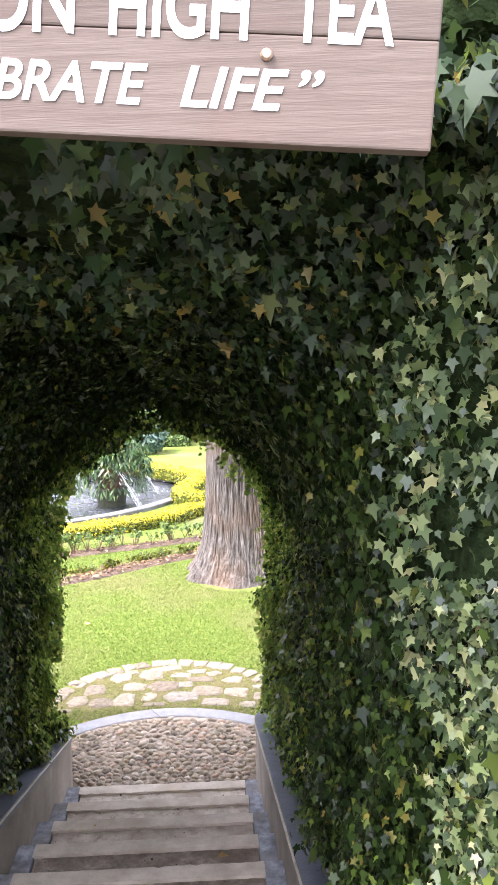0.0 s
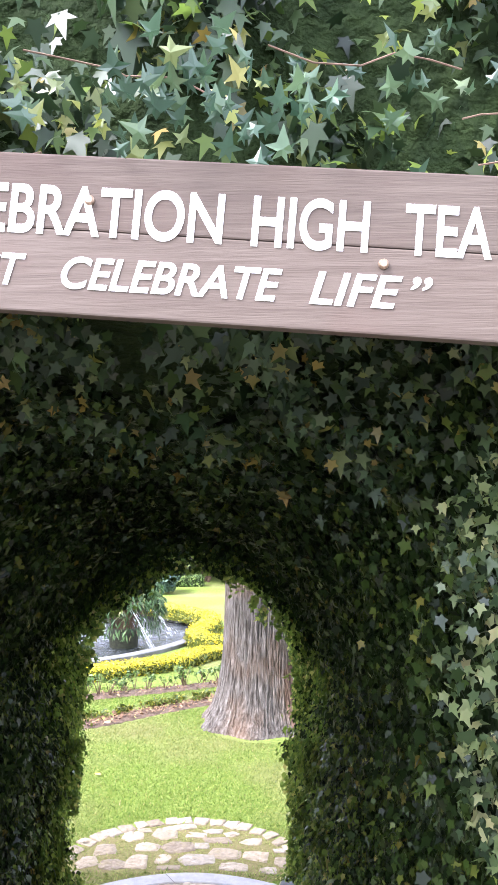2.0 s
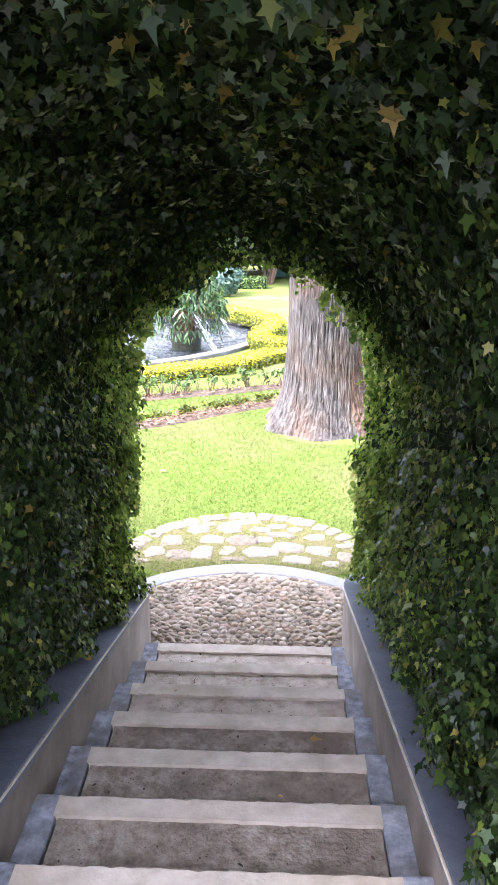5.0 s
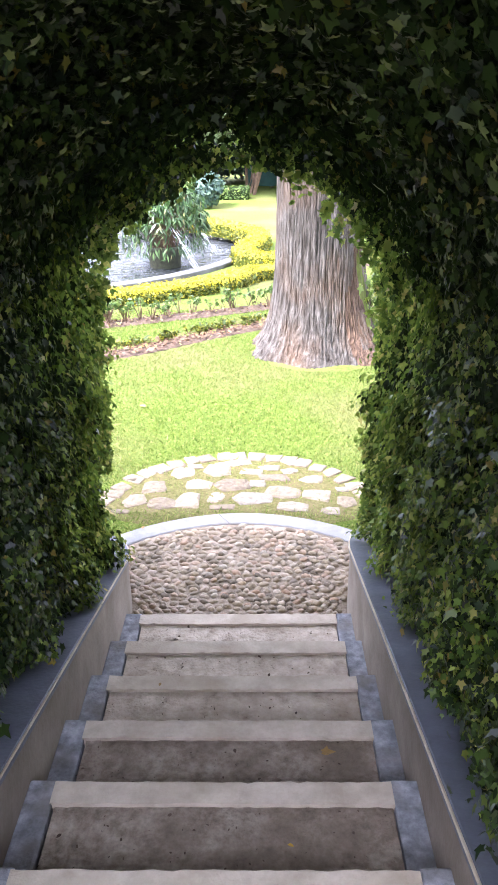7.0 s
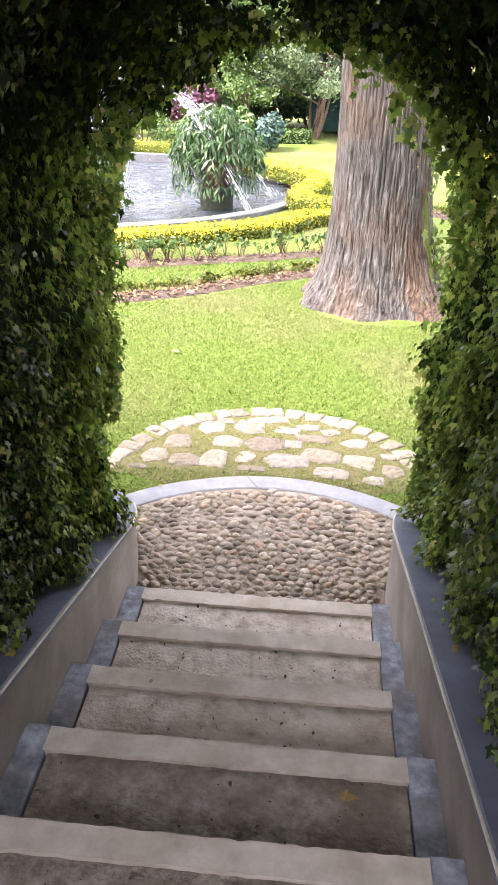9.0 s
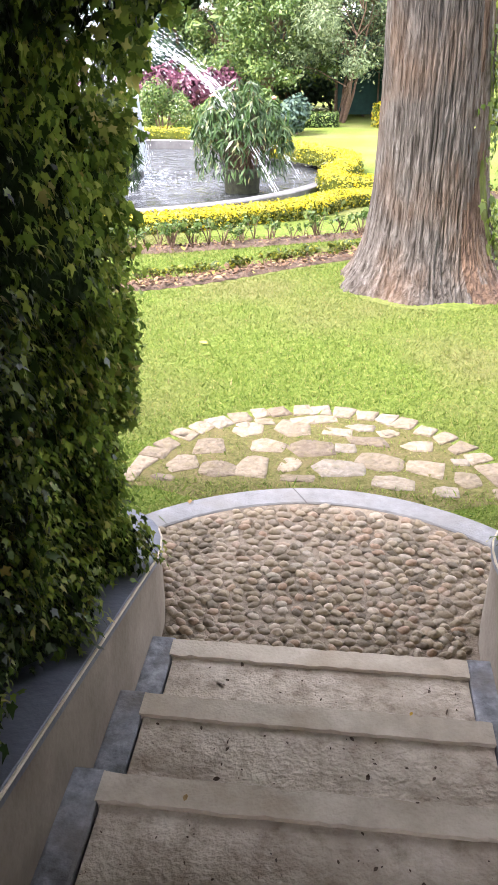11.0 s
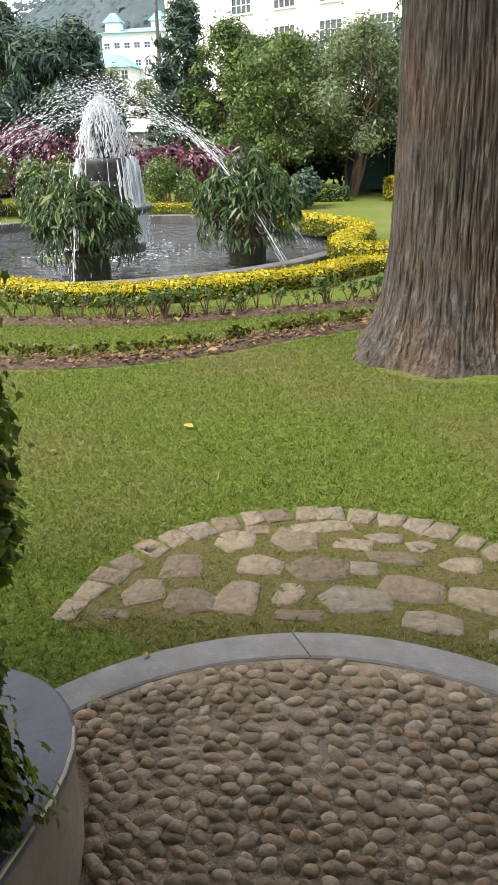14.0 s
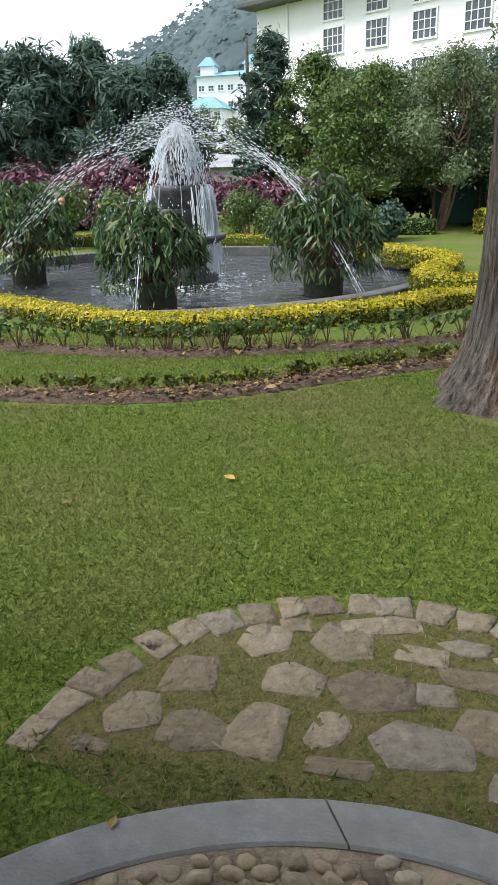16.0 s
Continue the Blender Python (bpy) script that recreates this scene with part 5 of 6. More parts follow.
for i, (x, y, r, h) in enumerate([(-5.0, 35.0, 1.8, 3.8), (-2.6, 35.5, 1.9, 3.9), (-0.4, 35.5, 1.9, 3.6), (1.8, 35.5, 1.9, 3.9), (4.2, 34.5, 1.8, 3.2)]):
    shrub("dark_shrub", x, y, r, 1.0, h, "tall deep green shrub under the trees", M_CONIFER, 7000, 0.16, 115 + i)
for i, (x, y, h, r) in enumerate([(0.9, 32.2, 4.9, 1.9), (-1.9, 33.2, 4.8, 1.9), (-3.4, 34.2, 5.0, 1.7)]):
    tree("garden_tree", x, y, h, r, "dark leafy garden tree", M_CONIFER, 18000, 0.11, 106 + i, "spray", trunk=0.10, low=0.3, multi=3)
for i, (x, y, r, h) in enumerate([(5.6, 34.5, 1.9, 3.4), (8.2, 35.0, 2.0, 3.6), (11.0, 35.5, 2.2, 3.6)]):
    shrub("dark_shrub", x, y, r, 1.0, h, "tall deep green shrub along the top of the bank", M_CONIFER, 7000, 0.17, 260 + i)
for i, (x, y, h, r) in enumerate([(-14.6, 53, 5.6, 1.6), (-12.8, 54, 5.0, 1.6), (-11.0, 53, 5.3, 1.5), (-9.4, 54, 4.6, 1.3)]):
    tree("garden_tree", x, y, h, r, "soft green tree between the shed and the hotel", M_TREE, 9000, 0.20, 265 + i, "spray", trunk=0.08, low=0.05)
clipped_hedge("box_hedge", [(-1.4, 28.6), (-0.2, 28.7)], 0.6, 0.42, "low clipped dark green hedge", M_SHRUB, M_CORE, 600, 0.06, 120)
clipped_hedge("golden_hedge", [(1.0, 28.3), (2.3, 28.8)], 0.8, 0.7, "clipped golden bush under the trees", M_YHEDGE, M_YCORE, 700, 0.08, 121)

# bank with clipped shapes
clipped_hedge("golden_topiary", [(3.35, 19.9), (3.9, 20.0), (4.35, 20.1)], 0.6, 0.72, "bright golden topiary block on the bank", M_YHEDGE, M_YCORE, 1500, 0.05, 122, M_YHEDGE)
clipped_hedge("golden_topiary", [(4.05, 19.5), (4.12, 19.9)], 0.35, 0.5, "bright golden topiary block on the bank", M_YHEDGE, M_YCORE, 1500, 0.05, 123, M_YHEDGE)
clipped_hedge("magenta_flower_bed", [(4.5, 20.2), (5.2, 20.6), (6.2, 21.0)], 0.6, 0.42, "magenta flowering plants clipped in a ribbon", M_PINK, M_PURPLE, 1300, 0.05, 124)
clipped_hedge("magenta_flower_bed", [(4.55, 18.9), (4.75, 19.6), (5.0, 20.3)], 0.45, 0.35, "magenta flowering plants clipped in a ribbon", M_PINK, M_PURPLE, 1300, 0.05, 125)
for i, (x, y, r, h) in enumerate([(4.8, 30.0, 0.8, 1.3), (6.2, 30.4, 0.9, 1.4)]):
    shrub("tree_fern", x, y, r, r, h, "bright green spreading fern on a dark stem", M_IVY_SUN, 1400, 0.16, 130 + i, "lance", low=0.8)
gs = thing("garden_steps", (0, 0, 0), "grey stone garden steps up the bank", "stairs", kind="structure")
for i in range(10):
    x, y = 3.9 + 0.50 * i, 22.8 + 0.62 * i
    bm = bmesh.new()
    box(bm, (x, y, bank(x, y) + 0.10), (0.80, 1.25, 0.14), 0.015, Matrix.Rotation(radians(51), 4, "Z"))
    part("stone_step", bm, M_RIM, gs)
    bm = bmesh.new()
    box(bm, (x - 0.48, y + 0.39, bank(x, y) + 0.06), (0.80, 0.10, 0.5), 0.01, Matrix.Rotation(radians(51), 4, "Z"))
    part("side_wall", bm, M_DARKROOF, gs, "dark side wall of the steps")
fence = thing("net_fence", (1.2, 31.8, 0), "dark green netting fence between posts", "fence")
for i in range(4):
    bm = lathe([(0.03, 0), (0.03, 1.9), (0.02, 1.92)], 8)
    bmesh.ops.translate(bm, vec=(-1.5 + i * 1.4, 0, 0), verts=bm.verts)
    part("post", bm, M_STEM, fence)
for i in range(3):
    bm = boxes([((-0.8 + i * 1.4, 0, 0.95), (1.36, 0.012, 1.7))])
    part("net_panel", bm, M_FENCE, fence)
hose = thing("hose_stand", (-2.05, 27.6, 0), "small blue plastic hose stand on the lawn", "hose stand")
bm = bmesh.new()
tube(bm, [(0.14 * math.cos(a), 0, 0.36 + 0.26 * math.sin(a)) for a in np.linspace(-0.4, 3.6, 14)], [0.035] * 14, 8)
part("hoop", bm, M_BLUEPLASTIC, hose)
bm = boxes([((0, 0, 0.16), (0.06, 0.05, 0.34))], 0.01)
part("stand", bm, M_BLUEPLASTIC, hose)

# ---- low grey roof beyond the garden ----
shed = thing("garden_shed", (-9.5, 45, 0), "low shed with a pale grey sheet roof", "shed")
shed.location, shed.scale = (-10.6, 45, 0), (0.56, 0.6, 0.68)
part("wall", boxes([((0, 0, 1.6), (5.5, 4, 3.2))], 0.02), M_GREYROOF, shed)
bm = bmesh.new()
vs = [bm.verts.new(p) for p in ((-3, -2.3, 3.2), (3, -2.3, 3.2), (3.0, 0, 3.9), (-2.2, 0, 4.2), (3, 2.3, 3.2), (-3, 2.3, 3.2))]
for q in ((0, 1, 2, 3), (3, 2, 4, 5), (0, 3, 5), (1, 4, 2), (0, 5, 4, 1)):
    bm.faces.new([vs[k] for k in q])
bmesh.ops.recalc_face_normals(bm, faces=bm.faces)
part("roof", bm, M_GREYROOF, shed)
pole = thing("utility_pole", (-9.9, 46, 0), "slim grey utility pole", "pole")
part("shaft", lathe([(0.11, 0), (0.09, 8.0), (0.06, 8.1)], 10), M_RIM, pole)


# ---- white building ----
def window(parent, m, w_, h, nx, nz):
    """A casement: frame, panes and glazing bars, on the wall's own plane."""
    wn_ = new("window")
    wn_.parent = parent
    wn_.matrix_basis = m
    bm = boxes([((0, 0, 0), (w_, 0.05, h))])
    part("pane", bm, M_GLASS, wn_)
    bars = [((0, -0.05, h / 2), (w_ + 0.16, 0.12, 0.12)), ((0, -0.05, -h / 2), (w_ + 0.24, 0.18, 0.14)), ((-w_ / 2, -0.05, 0), (0.12, 0.12, h)), ((w_ / 2, -0.05, 0), (0.12, 0.12, h))]
    bars += [((-w_ / 2 + w_ * i / nx, -0.05, 0), (0.07, 0.06, h)) for i in range(1, nx)] + [((0, -0.05, -h / 2 + h * i / nz), (w_, 0.06, 0.06)) for i in range(1, nz)]
    part("frame", boxes(bars), M_WHITE, wn_)
    return wn_


A, B = Vector((-16.7, 80, 0)), Vector((20, 58, 0))
ang = math.degrees(math.atan2(B.y - A.y, B.x - A.x))
LEN = (B - A).length
white = thing("white_building", A, "large white rendered building with dark eaves", "building")
white.matrix_basis = pose(A.x, A.y, 0, 0, 0, ang)
part("wall", boxes([((LEN / 2 - 0.4, 6, 7.85), (LEN + 0.8, 12, 15.7))]), M_WHITE, white)
part("roof", boxes([((LEN / 2, 5.6, 15.95), (LEN + 3.0, 15, 0.45)), ((LEN / 2, 5.6, 16.9), (LEN - 3, 9, 1.6))], 0.1), M_DARKROOF, white)
for zc in (2.4, 5.7, 9.0, 12.2, 14.75):
    for i in range(9):
        window(white, pose(8.05 + 4.43 * i, -0.02, zc, 0, 0, 0), 2.1, 2.0, 4, 3)
part("drainpipe", boxes([((3.0, -0.12, 8), (0.14, 0.14, 16))]), M_WHITE, white)

# ---- far hotel with blue roofs ----
hotel = thing("hotel_building", (-41.5, 152, 0), "distant white hotel with pale blue roofs", "building")
part("wall", boxes([((2.2, 6, 9.6), (13, 12, 19.2)), ((-1.2, -3, 6.6), (7, 8, 13.2)), ((15, 9, 8.2), (13, 12, 16.4))]), M_WHITE, hotel)
bm = bmesh.new()
for c, s, h in (((2.2, 6, 19.2), (14.4, 13.4, 0), 1.2), ((-2.4, 2, 21.0), (3.4, 3.4, 0), 1.6), ((6.0, 2, 21.0), (3.4, 3.4, 0), 1.6), ((-1.2, -3, 13.2), (8.6, 9.6, 0), 2.2), ((15, 9, 16.4), (14.6, 13.6, 0), 2)):
    v = [bm.verts.new((c[0] + a * s[0] / 2, c[1] + b * s[1] / 2, c[2])) for a, b in ((-1, -1), (1, -1), (1, 1), (-1, 1))]
    t2 = [bm.verts.new((c[0] + a * s[0] / 8, c[1] + b * s[1] / 8, c[2] + h)) for a, b in ((-1, -1), (1, -1), (1, 1), (-1, 1))]
    for i in range(4):
        bm.faces.new((v[i], v[(i + 1) % 4], t2[(i + 1) % 4], t2[i]))
    bm.faces.new(t2)
    bm.faces.new(v[::-1])
part("roof", bm, M_BLUE, hotel)
for zc in (9.0, 12.2, 15.0):
    for i in range(7):
        window(hotel, pose(-3.4 + 1.85 * i, -0.03, zc + 2.2, 0, 0, 0), 1.1, 1.0, 2, 2)
for i in range(4):
    window(hotel, pose(-3.8 + 1.75 * i, -7.03, 12.0, 0, 0, 0), 1.2, 1.5, 2, 2)
for x in (-2.4, 6.0):
    part("tower", boxes([((x, 2, 20.1), (2.6, 2.6, 1.9))]), M_WHITE, hotel)

# ---- wooded hill ----
bm = bmesh.new()
NX, NY = 90, 30
g = []
for j in range(NY + 1):
    row = []
    for i in range(NX + 1):
        x, y = -420 + 640 * i / NX, 330 + 330 * j / NY
        ridge = 76 + 62 * (1 / (1 + math.exp(-(x + 125) / 18))) * (1 - 0.25 * max(0, x) / 200)
        if x < -165:
            ridge -= 0.32 * (-165 - x)
        z = ridge * math.sin(math.pi / 2 * min(1, j / 14)) + 3.0 * noise.noise(Vector((x * 0.05, y * 0.05, 0))) + 1.5 * noise.noise(Vector((x * 0.2, y * 0.2, 3)))
        row.append(bm.verts.new((x, y, z - 6)))
    g.append(row)
for j in range(NY):
    for i in range(NX):
        bm.faces.new((g[j][i], g[j][i + 1], g[j + 1][i + 1], g[j + 1][i]))
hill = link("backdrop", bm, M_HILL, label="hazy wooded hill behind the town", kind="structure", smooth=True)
rng = np.random.default_rng(140)
P = []
for i in range(12000):
    u, v = rng.random() * NX, rng.random() * 15
    q = hill.data.vertices[int(v) * (NX + 1) + int(u)].co
    P.append((q.x + rng.normal(0, 4), q.y + rng.normal(0, 4), q.z + rng.uniform(0.5, 4)))
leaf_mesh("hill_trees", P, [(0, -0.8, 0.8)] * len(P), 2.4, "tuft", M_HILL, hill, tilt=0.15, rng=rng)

FLAGS = [(-0.757, 0.537, 0.23, 0.19), (-0.878, 0.30, 0.18, 0.19), (-0.645, 0.262, 0.20, 0.17), (-0.445, 0.30, 0.21, 0.26), (-0.385, 0.578, 0.20, 0.185), (-0.53, 0.806, 0.185, 0.20),
         (-0.43, 0.927, 0.14, 0.095), (-0.24, 0.847, 0.21, 0.23), (-0.095, 0.988, 0.27, 0.12), (0.065, 0.818, 0.175, 0.15), (-0.105, 0.565, 0.28, 0.21), (-0.215, 0.35, 0.11, 0.17)]
FLAGS += [(0.12, 0.585, 0.13, 0.14), (0.22, 0.895, 0.18, 0.10), (0.40, 0.827, 0.13, 0.10), (0.282, 0.709, 0.27, 0.13), (0.584, 0.667, 0.20, 0.126), (0.326, 0.43, 0.25, 0.20),
          (0.627, 0.376, 0.26, 0.19), (0.085, 0.327, 0.29, 0.20), (0.407, 0.191, 0.22, 0.14), (-0.15, 0.20, 0.20, 0.09), (0.825, 0.271, 0.14, 0.17), (0.694, 0.13, 0.137, 0.11), (0.82, 0.49, 0.12, 0.08), (-0.96, 0.13, 0.13, 0.07)]

# ---- grass blades near the pad ----
rng = np.random.default_rng(150)
pts, nrm = [], []
BEDS = [(p.x, p.y) for p in smooth_line(BED1, 4)]
BED_A = np.array(BEDS)
cand = np.stack([rng.uniform(-5.5, 4.8, 560000), 6.6 + 7.2 * rng.random(560000) ** 1.4], 1)
dk = np.hypot(cand[:, 0] - KC[0], cand[:, 1] - KC[1])
ds = np.hypot(cand[:, 0] + 0.045, cand[:, 1] - 7.40)
dt = np.hypot(cand[:, 0] - 0.93, cand[:, 1] - 11.45)
on_moss = np.ones(len(cand), bool)
for fx, fy, fw, fd in FLAGS:
    on_moss &= (np.abs(cand[:, 0] - fx) > fw * 0.47) | (np.abs(cand[:, 1] - 7.37 - fy) > fd * 0.46)
on_moss &= (ds < 1.03)
ok = (dk > K_OUT + 0.005) & ((ds > 1.19) | (cand[:, 1] < 7.49) | ((rng.random(len(cand)) < 0.22) & on_moss)) & (dt > 0.85)
db = np.min(np.hypot(cand[:, None, 0] - BED_A[None, :, 0], cand[:, None, 1] - BED_A[None, :, 1]), axis=1)
ok &= (db > 0.27) & (np.abs(cand[:, 0] + 0.3) < 1.6 + 0.55 * (cand[:, 1] - 6.0))
cand = cand[ok]
P3 = np.concatenate([cand, mound(cand[:, :1], cand[:, 1:])], 1)
up = np.tile(np.array((0.0, 0.0, 1.0)), (len(P3), 1)) + rng.normal(0, 0.9, (len(P3), 3)) * np.array((1, 1, 0.3))
tagged(leaf_mesh("grass", P3, rng.normal(0, 1, (len(P3), 3)) * np.array((1, 1, 0.6)), 0.023, "blade", M_GRASS, tilt=0.1, up=up, rng=rng, spread=0.3, cup=0.0), "short green grass blades of the lawn", "grass")

# ---- pebble pad and flagstones ----
def pad_slab():
    bm = bmesh.new()
    ring = [((K_IN + 0.03) * math.cos(a), KC[1] + (K_IN + 0.03) * math.sin(a)) for a in [math.radians(16 + 148 * i / 32) for i in range(33)]] + [(-0.72, 6.2), (-0.72, 5.97), (0.72, 5.97), (0.72, 6.2)]
    lo, hi = [[bm.verts.new((x, y, z)) for x, y in ring] for z in (-0.05, 0.024)]
    bm.faces.new(hi)
    for i in range(len(ring)):
        j = (i + 1) % len(ring)
        bm.faces.new((lo[i], lo[j], hi[j], hi[i]))
    bmesh.ops.recalc_face_normals(bm, faces=bm.faces)
    return bm


pad = link("paved_pad", pad_slab(), M_MORTAR, label="half-round pad of river pebbles set in mortar", kind="structure")


def pebble_mesh(seed):
    r = np.random.default_rng(seed)
    bm = bmesh.new()
    rings = []
    sq = r.uniform(1.65, 2.5)
    jag = [r.uniform(0.80, 1.12) for _ in range(9)]
    for h, rad in ((-0.3, 0.80), (0.12, 1.0), (0.5, 0.82), (0.78, 0.45)):
        rings.append([bm.verts.new((rad * g * math.copysign(abs(math.cos(a)) ** (2 / sq), math.cos(a)), rad * g * math.copysign(abs(math.sin(a)) ** (2 / sq), math.sin(a)), h + r.normal(0, 0.06))) for a, g in [(2 * math.pi * i / 9, jag[i]) for i in range(9)]])
    for a, b in zip(rings, rings[1:]):
        for i in range(9):
            bm.faces.new((a[i], a[(i + 1) % 9], b[(i + 1) % 9], b[i]))
    bm.faces.new(rings[-1])
    for f in bm.faces:
        f.smooth = True
    me = bpy.data.meshes.new("pebble")
    bm.to_mesh(me)
    bm.free()
    me.materials.append(M_PEBBLE)
    return me


PEB = [pebble_mesh(s) for s in range(12)]
rng = np.random.default_rng(160)
placed = []
y0 = 6.030
while y0 < KC[1] + K_IN + 0.25:
    f = (y0 - 6.0) / 1.27
    bow, scale = 0.36 * min(1.0, max(0.0, f)) ** 1.3, 0.88 + 0.28 * min(1.0, f)
    x = -1.1 + rng.uniform(0, 0.03)
    while x < 1.1:
        L, W_ = scale * rng.uniform(0.022, 0.040), scale * rng.uniform(0.019, 0.027)
        px = x + L
        py = y0 - bow * px * px + rng.normal(0, 0.009) + 0.016 * math.sin(px * 4 + 5 * y0)
        x += 2 * L + rng.uniform(-0.003, 0.006)
        half = 0.64 + max(0, py - 6.2) * 0.35 if py < 6.5 else 0.745 + (py - 6.5) * 0.7
        if py > 6.025 and abs(px) < half and math.hypot(px, py - KC[1]) < K_IN - 0.6 * W_ - 0.004:
            placed.append((px, py, L, W_, math.degrees(math.atan(-2 * bow * px)) + rng.normal(0, 30)))
    y0 += 0.0435 * scale
order = sorted(range(len(placed)), key=lambda i: placed[i][1])
bm = bmesh.new()
for c, i in enumerate(order):
    x, y, L, W_, a = placed[i]
    m = pose(x, y, 0.021 + rng.normal(0, 0.003), rng.normal(0, 8), rng.normal(0, 8), a) @ Matrix.Diagonal((L, W_, rng.uniform(0.020, 0.031), 1))
    if c < 300:
        ob = new("pebble", PEB[c % 12])
        ob.parent = pad
        ob.matrix_basis = m
    else:
        me = PEB[c % 12].copy()
        me.transform(m)
        bm.from_mesh(me)
        bpy.data.meshes.remove(me)
for f in bm.faces:
    f.smooth = True
link("pebbles", bm, M_PEBBLE_I, pad, kind="stuff")

def half_disc(r, z):
    bm = bmesh.new()
    bm.faces.new([bm.verts.new((r * math.cos(math.pi * i / 40), r * math.sin(math.pi * i / 40), z)) for i in range(41)])
    bm.faces.new([bm.verts.new(p) for p in ((-0.97, -0.001, z), (0.97, -0.001, z), (0.7, -0.10, z), (-0.7, -0.10, z))][::-1])
    bmesh.ops.recalc_face_normals(bm, faces=bm.faces)
    return bm


apron = link("moss_bed", half_disc(1.10, 0.006), M_MOSS, label="mossy half-round bed of flagstones in the lawn", kind="structure")
apron.location = (-0.045, 7.39, 0)


def slab(name, x, y, w_, d, rot, h, seed, parent, n=9, square=3.2):
    """A flat irregular stone: few straight sides, chipped corners and a hollowed, uneven top."""
    r = np.random.default_rng(seed)
    bm = bmesh.new()
    corners = []
    for i in range(n):
        a = 2 * math.pi * (i + 0.5 + r.uniform(-0.22, 0.22)) / n
        q = (abs(math.cos(a)) ** square + abs(math.sin(a)) ** square) ** (-1 / square) * r.uniform(0.92, 1.10)
        corners.append(Vector((q * math.cos(a) * w_ / 2, q * math.sin(a) * d / 2)))
    ring = []
    for a, b in zip(corners, corners[1:] + corners[:1]):
        for t in (0.04, 0.33, 0.66, 0.96):
            p = a.lerp(b, t)
            ring.append(p * (1 + r.normal(0, 0.018)) * (0.975 if t in (0.04, 0.96) else 1.0))
    k = len(ring)
    edge = [r.normal(0, 0.0016) for _ in ring]
    levels = [[bm.verts.new((p.x * s, p.y * s, z + e * (s < 1))) for p, e in zip(ring, edge)] for s, z in ((1.0, -0.03), (1.0, h - 0.007), (0.955, h), (0.55, h + 0.0015))]
    for v in levels[3]:
        v.co.z += r.normal(0, 0.0015)
    for a, b in zip(levels, levels[1:]):
        for i in range(k):
            bm.faces.new((a[i], a[(i + 1) % k], b[(i + 1) % k], b[i]))
    cv = bm.verts.new((r.normal(0, 0.02), r.normal(0, 0.02), h + r.uniform(-0.002, 0.002)))
    for i in range(k):
        bm.faces.new((levels[-1][i], levels[-1][(i + 1) % k], cv))
    for f in bm.faces:
        f.smooth = f.normal.z > 0.5 or f.calc_center_median().z > h - 0.002
    ob = link(name, bm, M_FLAG, parent)
    ob.matrix_basis = pose(x, y, 0, r.normal(0, 0.5), r.normal(0, 0.5), rot)
    return ob


rng = np.random.default_rng(171)
for i in range(23):
    a = math.radians(2 + 176 * (i + 0.5) / 23 + rng.normal(0, 0.5))
    slab("edge_stone", 1.112 * math.cos(a), 1.112 * math.sin(a), rng.uniform(0.170, 0.195), rng.uniform(0.150, 0.168), math.degrees(a) + rng.normal(0, 3), 0.012, 170 + i, apron, 4, 9.0)
for i, (x, y, w_, d) in enumerate(FLAGS):
    slab("flagstone", x + 0.045, y - 0.02, w_ * 1.2, d * 1.2, rng.normal(-4, 7), 0.010, 200 + i, apron, 4 + i % 3, 4.0)

# ---- fallen leaves and debris ----
def fallen_leaf(x, y, z, size, seed, label, shape="oval"):
    r = np.random.default_rng(seed)
    bm = bmesh.new()
    vs = [bm.verts.new((px * size, py * size, size * (0.18 * r.random() + 0.5 * px * px))) for px, py in SHAPES[shape]]
    c = bm.verts.new((0, 0, 0.0))
    for i in range(len(vs)):
        bm.faces.new((c, vs[i], vs[(i + 1) % len(vs)]))
    ob = link("fallen_leaf", bm, M_FALLEN, label=label)
    ob.matrix_basis = pose(x, y, z, 0, 0, r.uniform(0, 360))
    return tagged(ob, category="leaf")


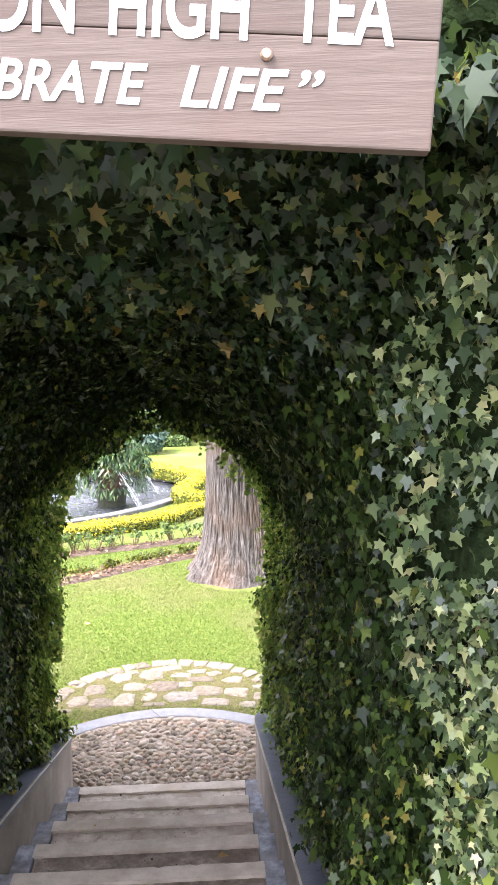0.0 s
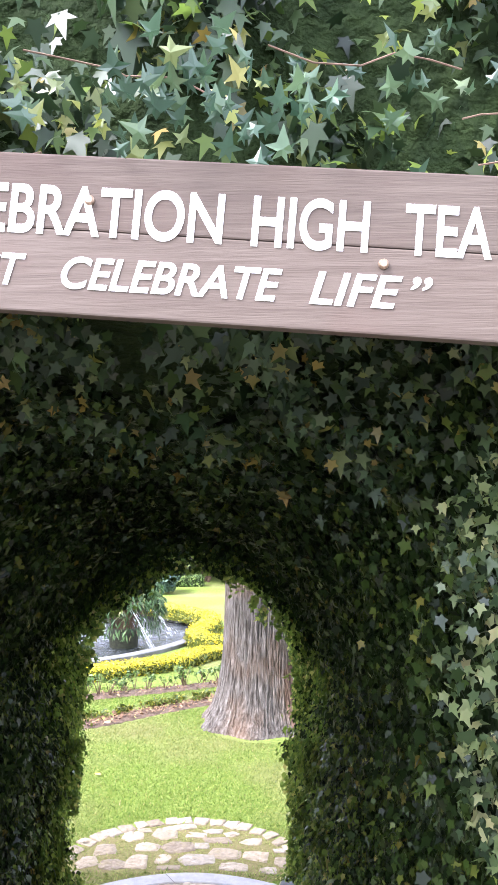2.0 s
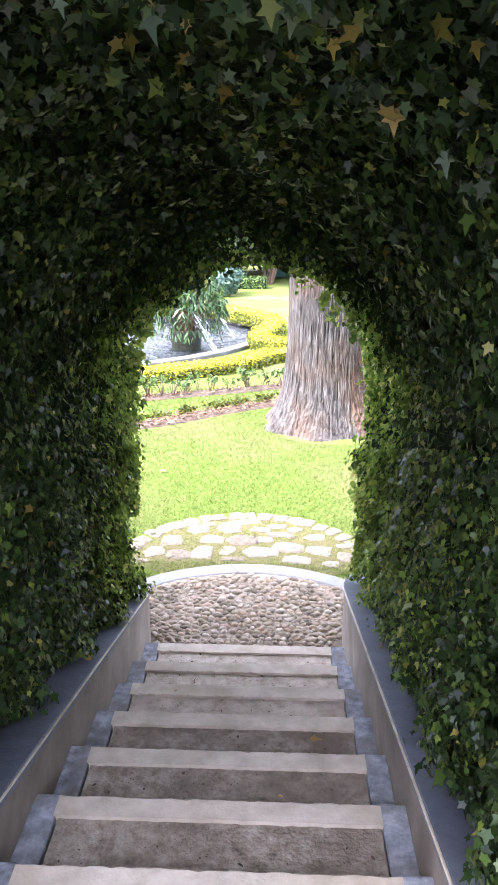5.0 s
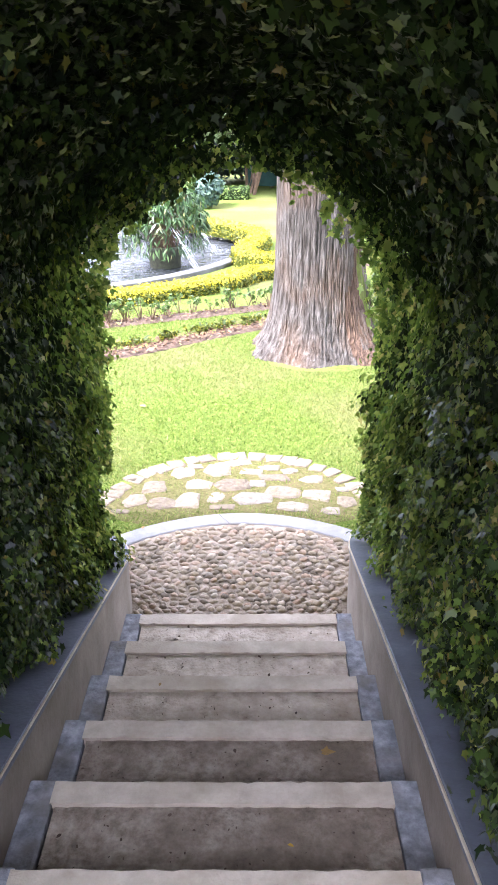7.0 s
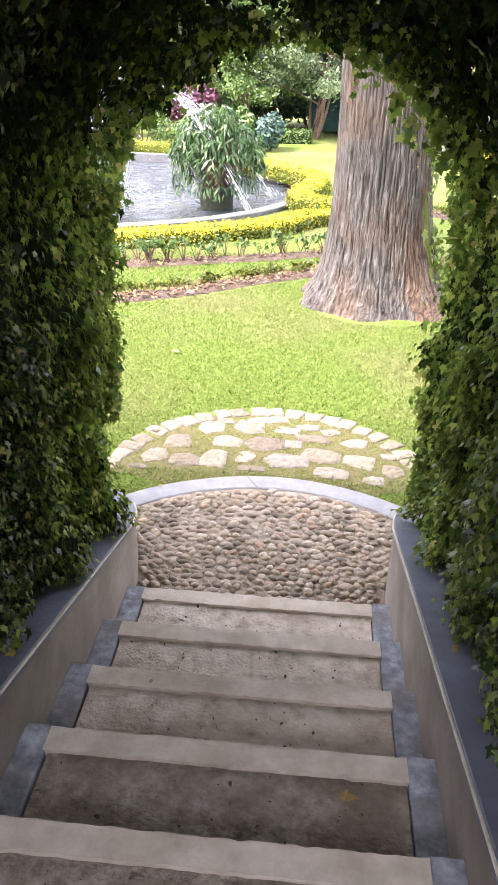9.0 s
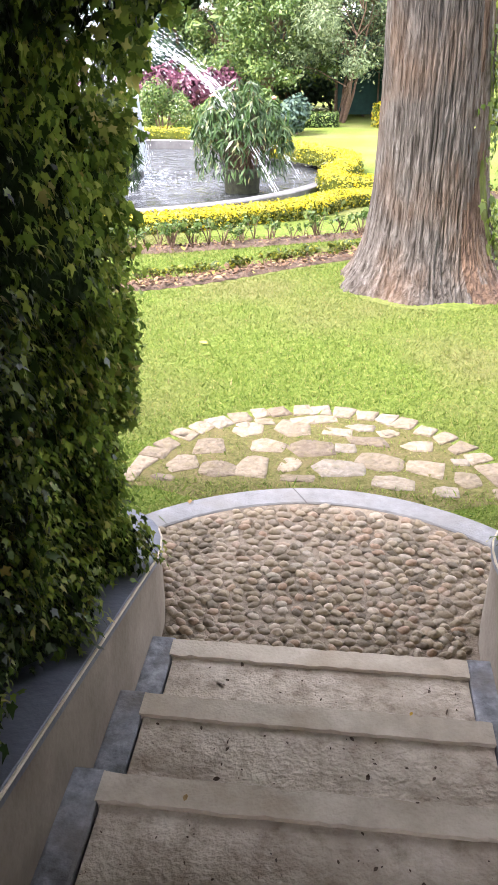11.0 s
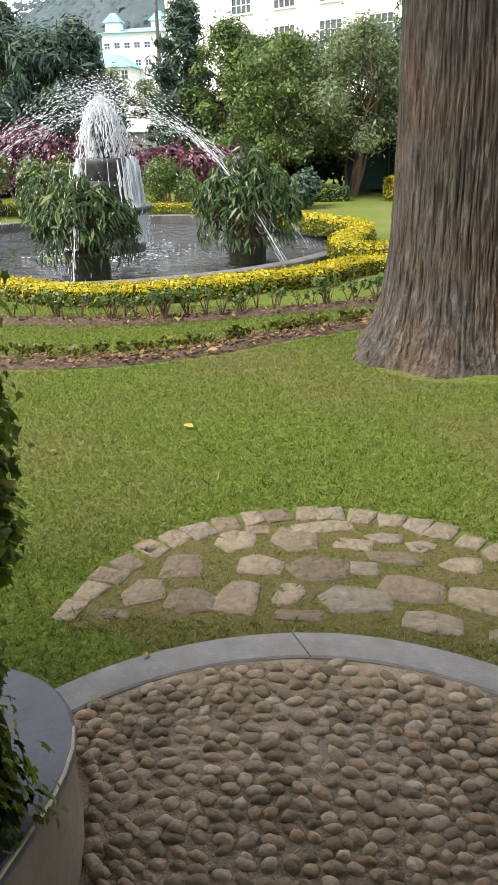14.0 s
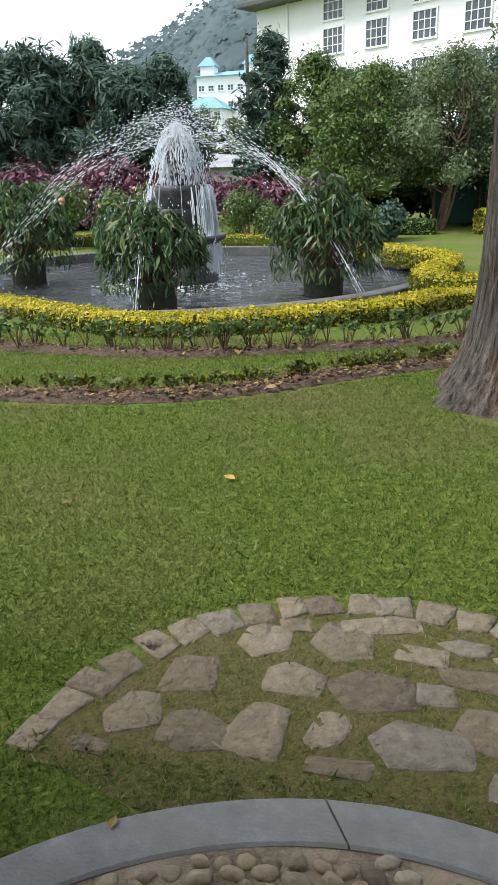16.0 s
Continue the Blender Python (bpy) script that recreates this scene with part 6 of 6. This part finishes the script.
def tread_z(y):
    return RISE * (int((PAD_Y - y) / RUN) + 1)


fallen_leaf(0.39, 4.50, tread_z(4.50) + 0.003, 0.05, 1, "curled pale dry leaf lying on a stair tread", "ivy")
fallen_leaf(0.23, 3.98, tread_z(3.98) + 0.003, 0.022, 2, "small dry leaf lying on a stair tread")
fallen_leaf(-0.33, 5.05, tread_z(5.05) + 0.003, 0.025, 3, "small dry leaf lying on a stair tread")
fallen_leaf(0.12, 3.45, tread_z(3.45) + 0.003, 0.02, 4, "small dry leaf lying on a stair tread")
fallen_leaf(0.35, 5.70, tread_z(5.70) + 0.003, 0.02, 5, "small dry leaf lying on a stair tread")
fallen_leaf(-1.09, 9.69, 0.022 + mound(-1.09, 9.69), 0.09, 6, "yellow fallen leaf lying on the lawn")
fallen_leaf(-0.74, 7.20, 0.036, 0.05, 7, "pale dry leaf lying on the kerb")
fallen_leaf(-1.9, 9.2, 0.02 + mound(-1.9, 9.2), 0.06, 8, "small dry leaf lying on the lawn")
fallen_leaf(1.3, 9.0, 0.02 + mound(1.3, 9.0), 0.06, 9, "small dry leaf lying on the lawn")

rng = np.random.default_rng(310)
P = []
for i in range(900):
    x, y = rng.uniform(-0.56, 0.56), rng.uniform(TOP_Y, PAD_Y)
    if (PAD_Y - y) % RUN > 0.11:
        P.append((x, y, tread_z(y) - 0.009))
tagged(leaf_mesh("stair_debris", P, [(0, 0, 1)] * len(P), 0.009, "oval", M_SOIL, tilt=0.4, rng=rng, spread=0.5, cup=0.6), "bits of dark soil and leaf on the treads", "debris")

# ---- unseen hedges added behind the walker to hold back sky light ----
clipped_hedge("terrace_hedge", [(-7, -2.6), (-2, -2.7), (3.2, -2.6)], 1.0, 1.3, "dark unseen hedge added to hold back sky light", M_IVY, M_CORE, 500, 0.10, 180).location = (0, 0, TOP_Z)
clipped_hedge("terrace_hedge", [(-3.4, -2.0), (-3.3, 0.0), (-3.2, 1.9)], 0.9, 1.0, "dark unseen hedge added to hold back sky light", M_IVY, M_CORE, 500, 0.10, 181).location = (0, 0, TOP_Z)
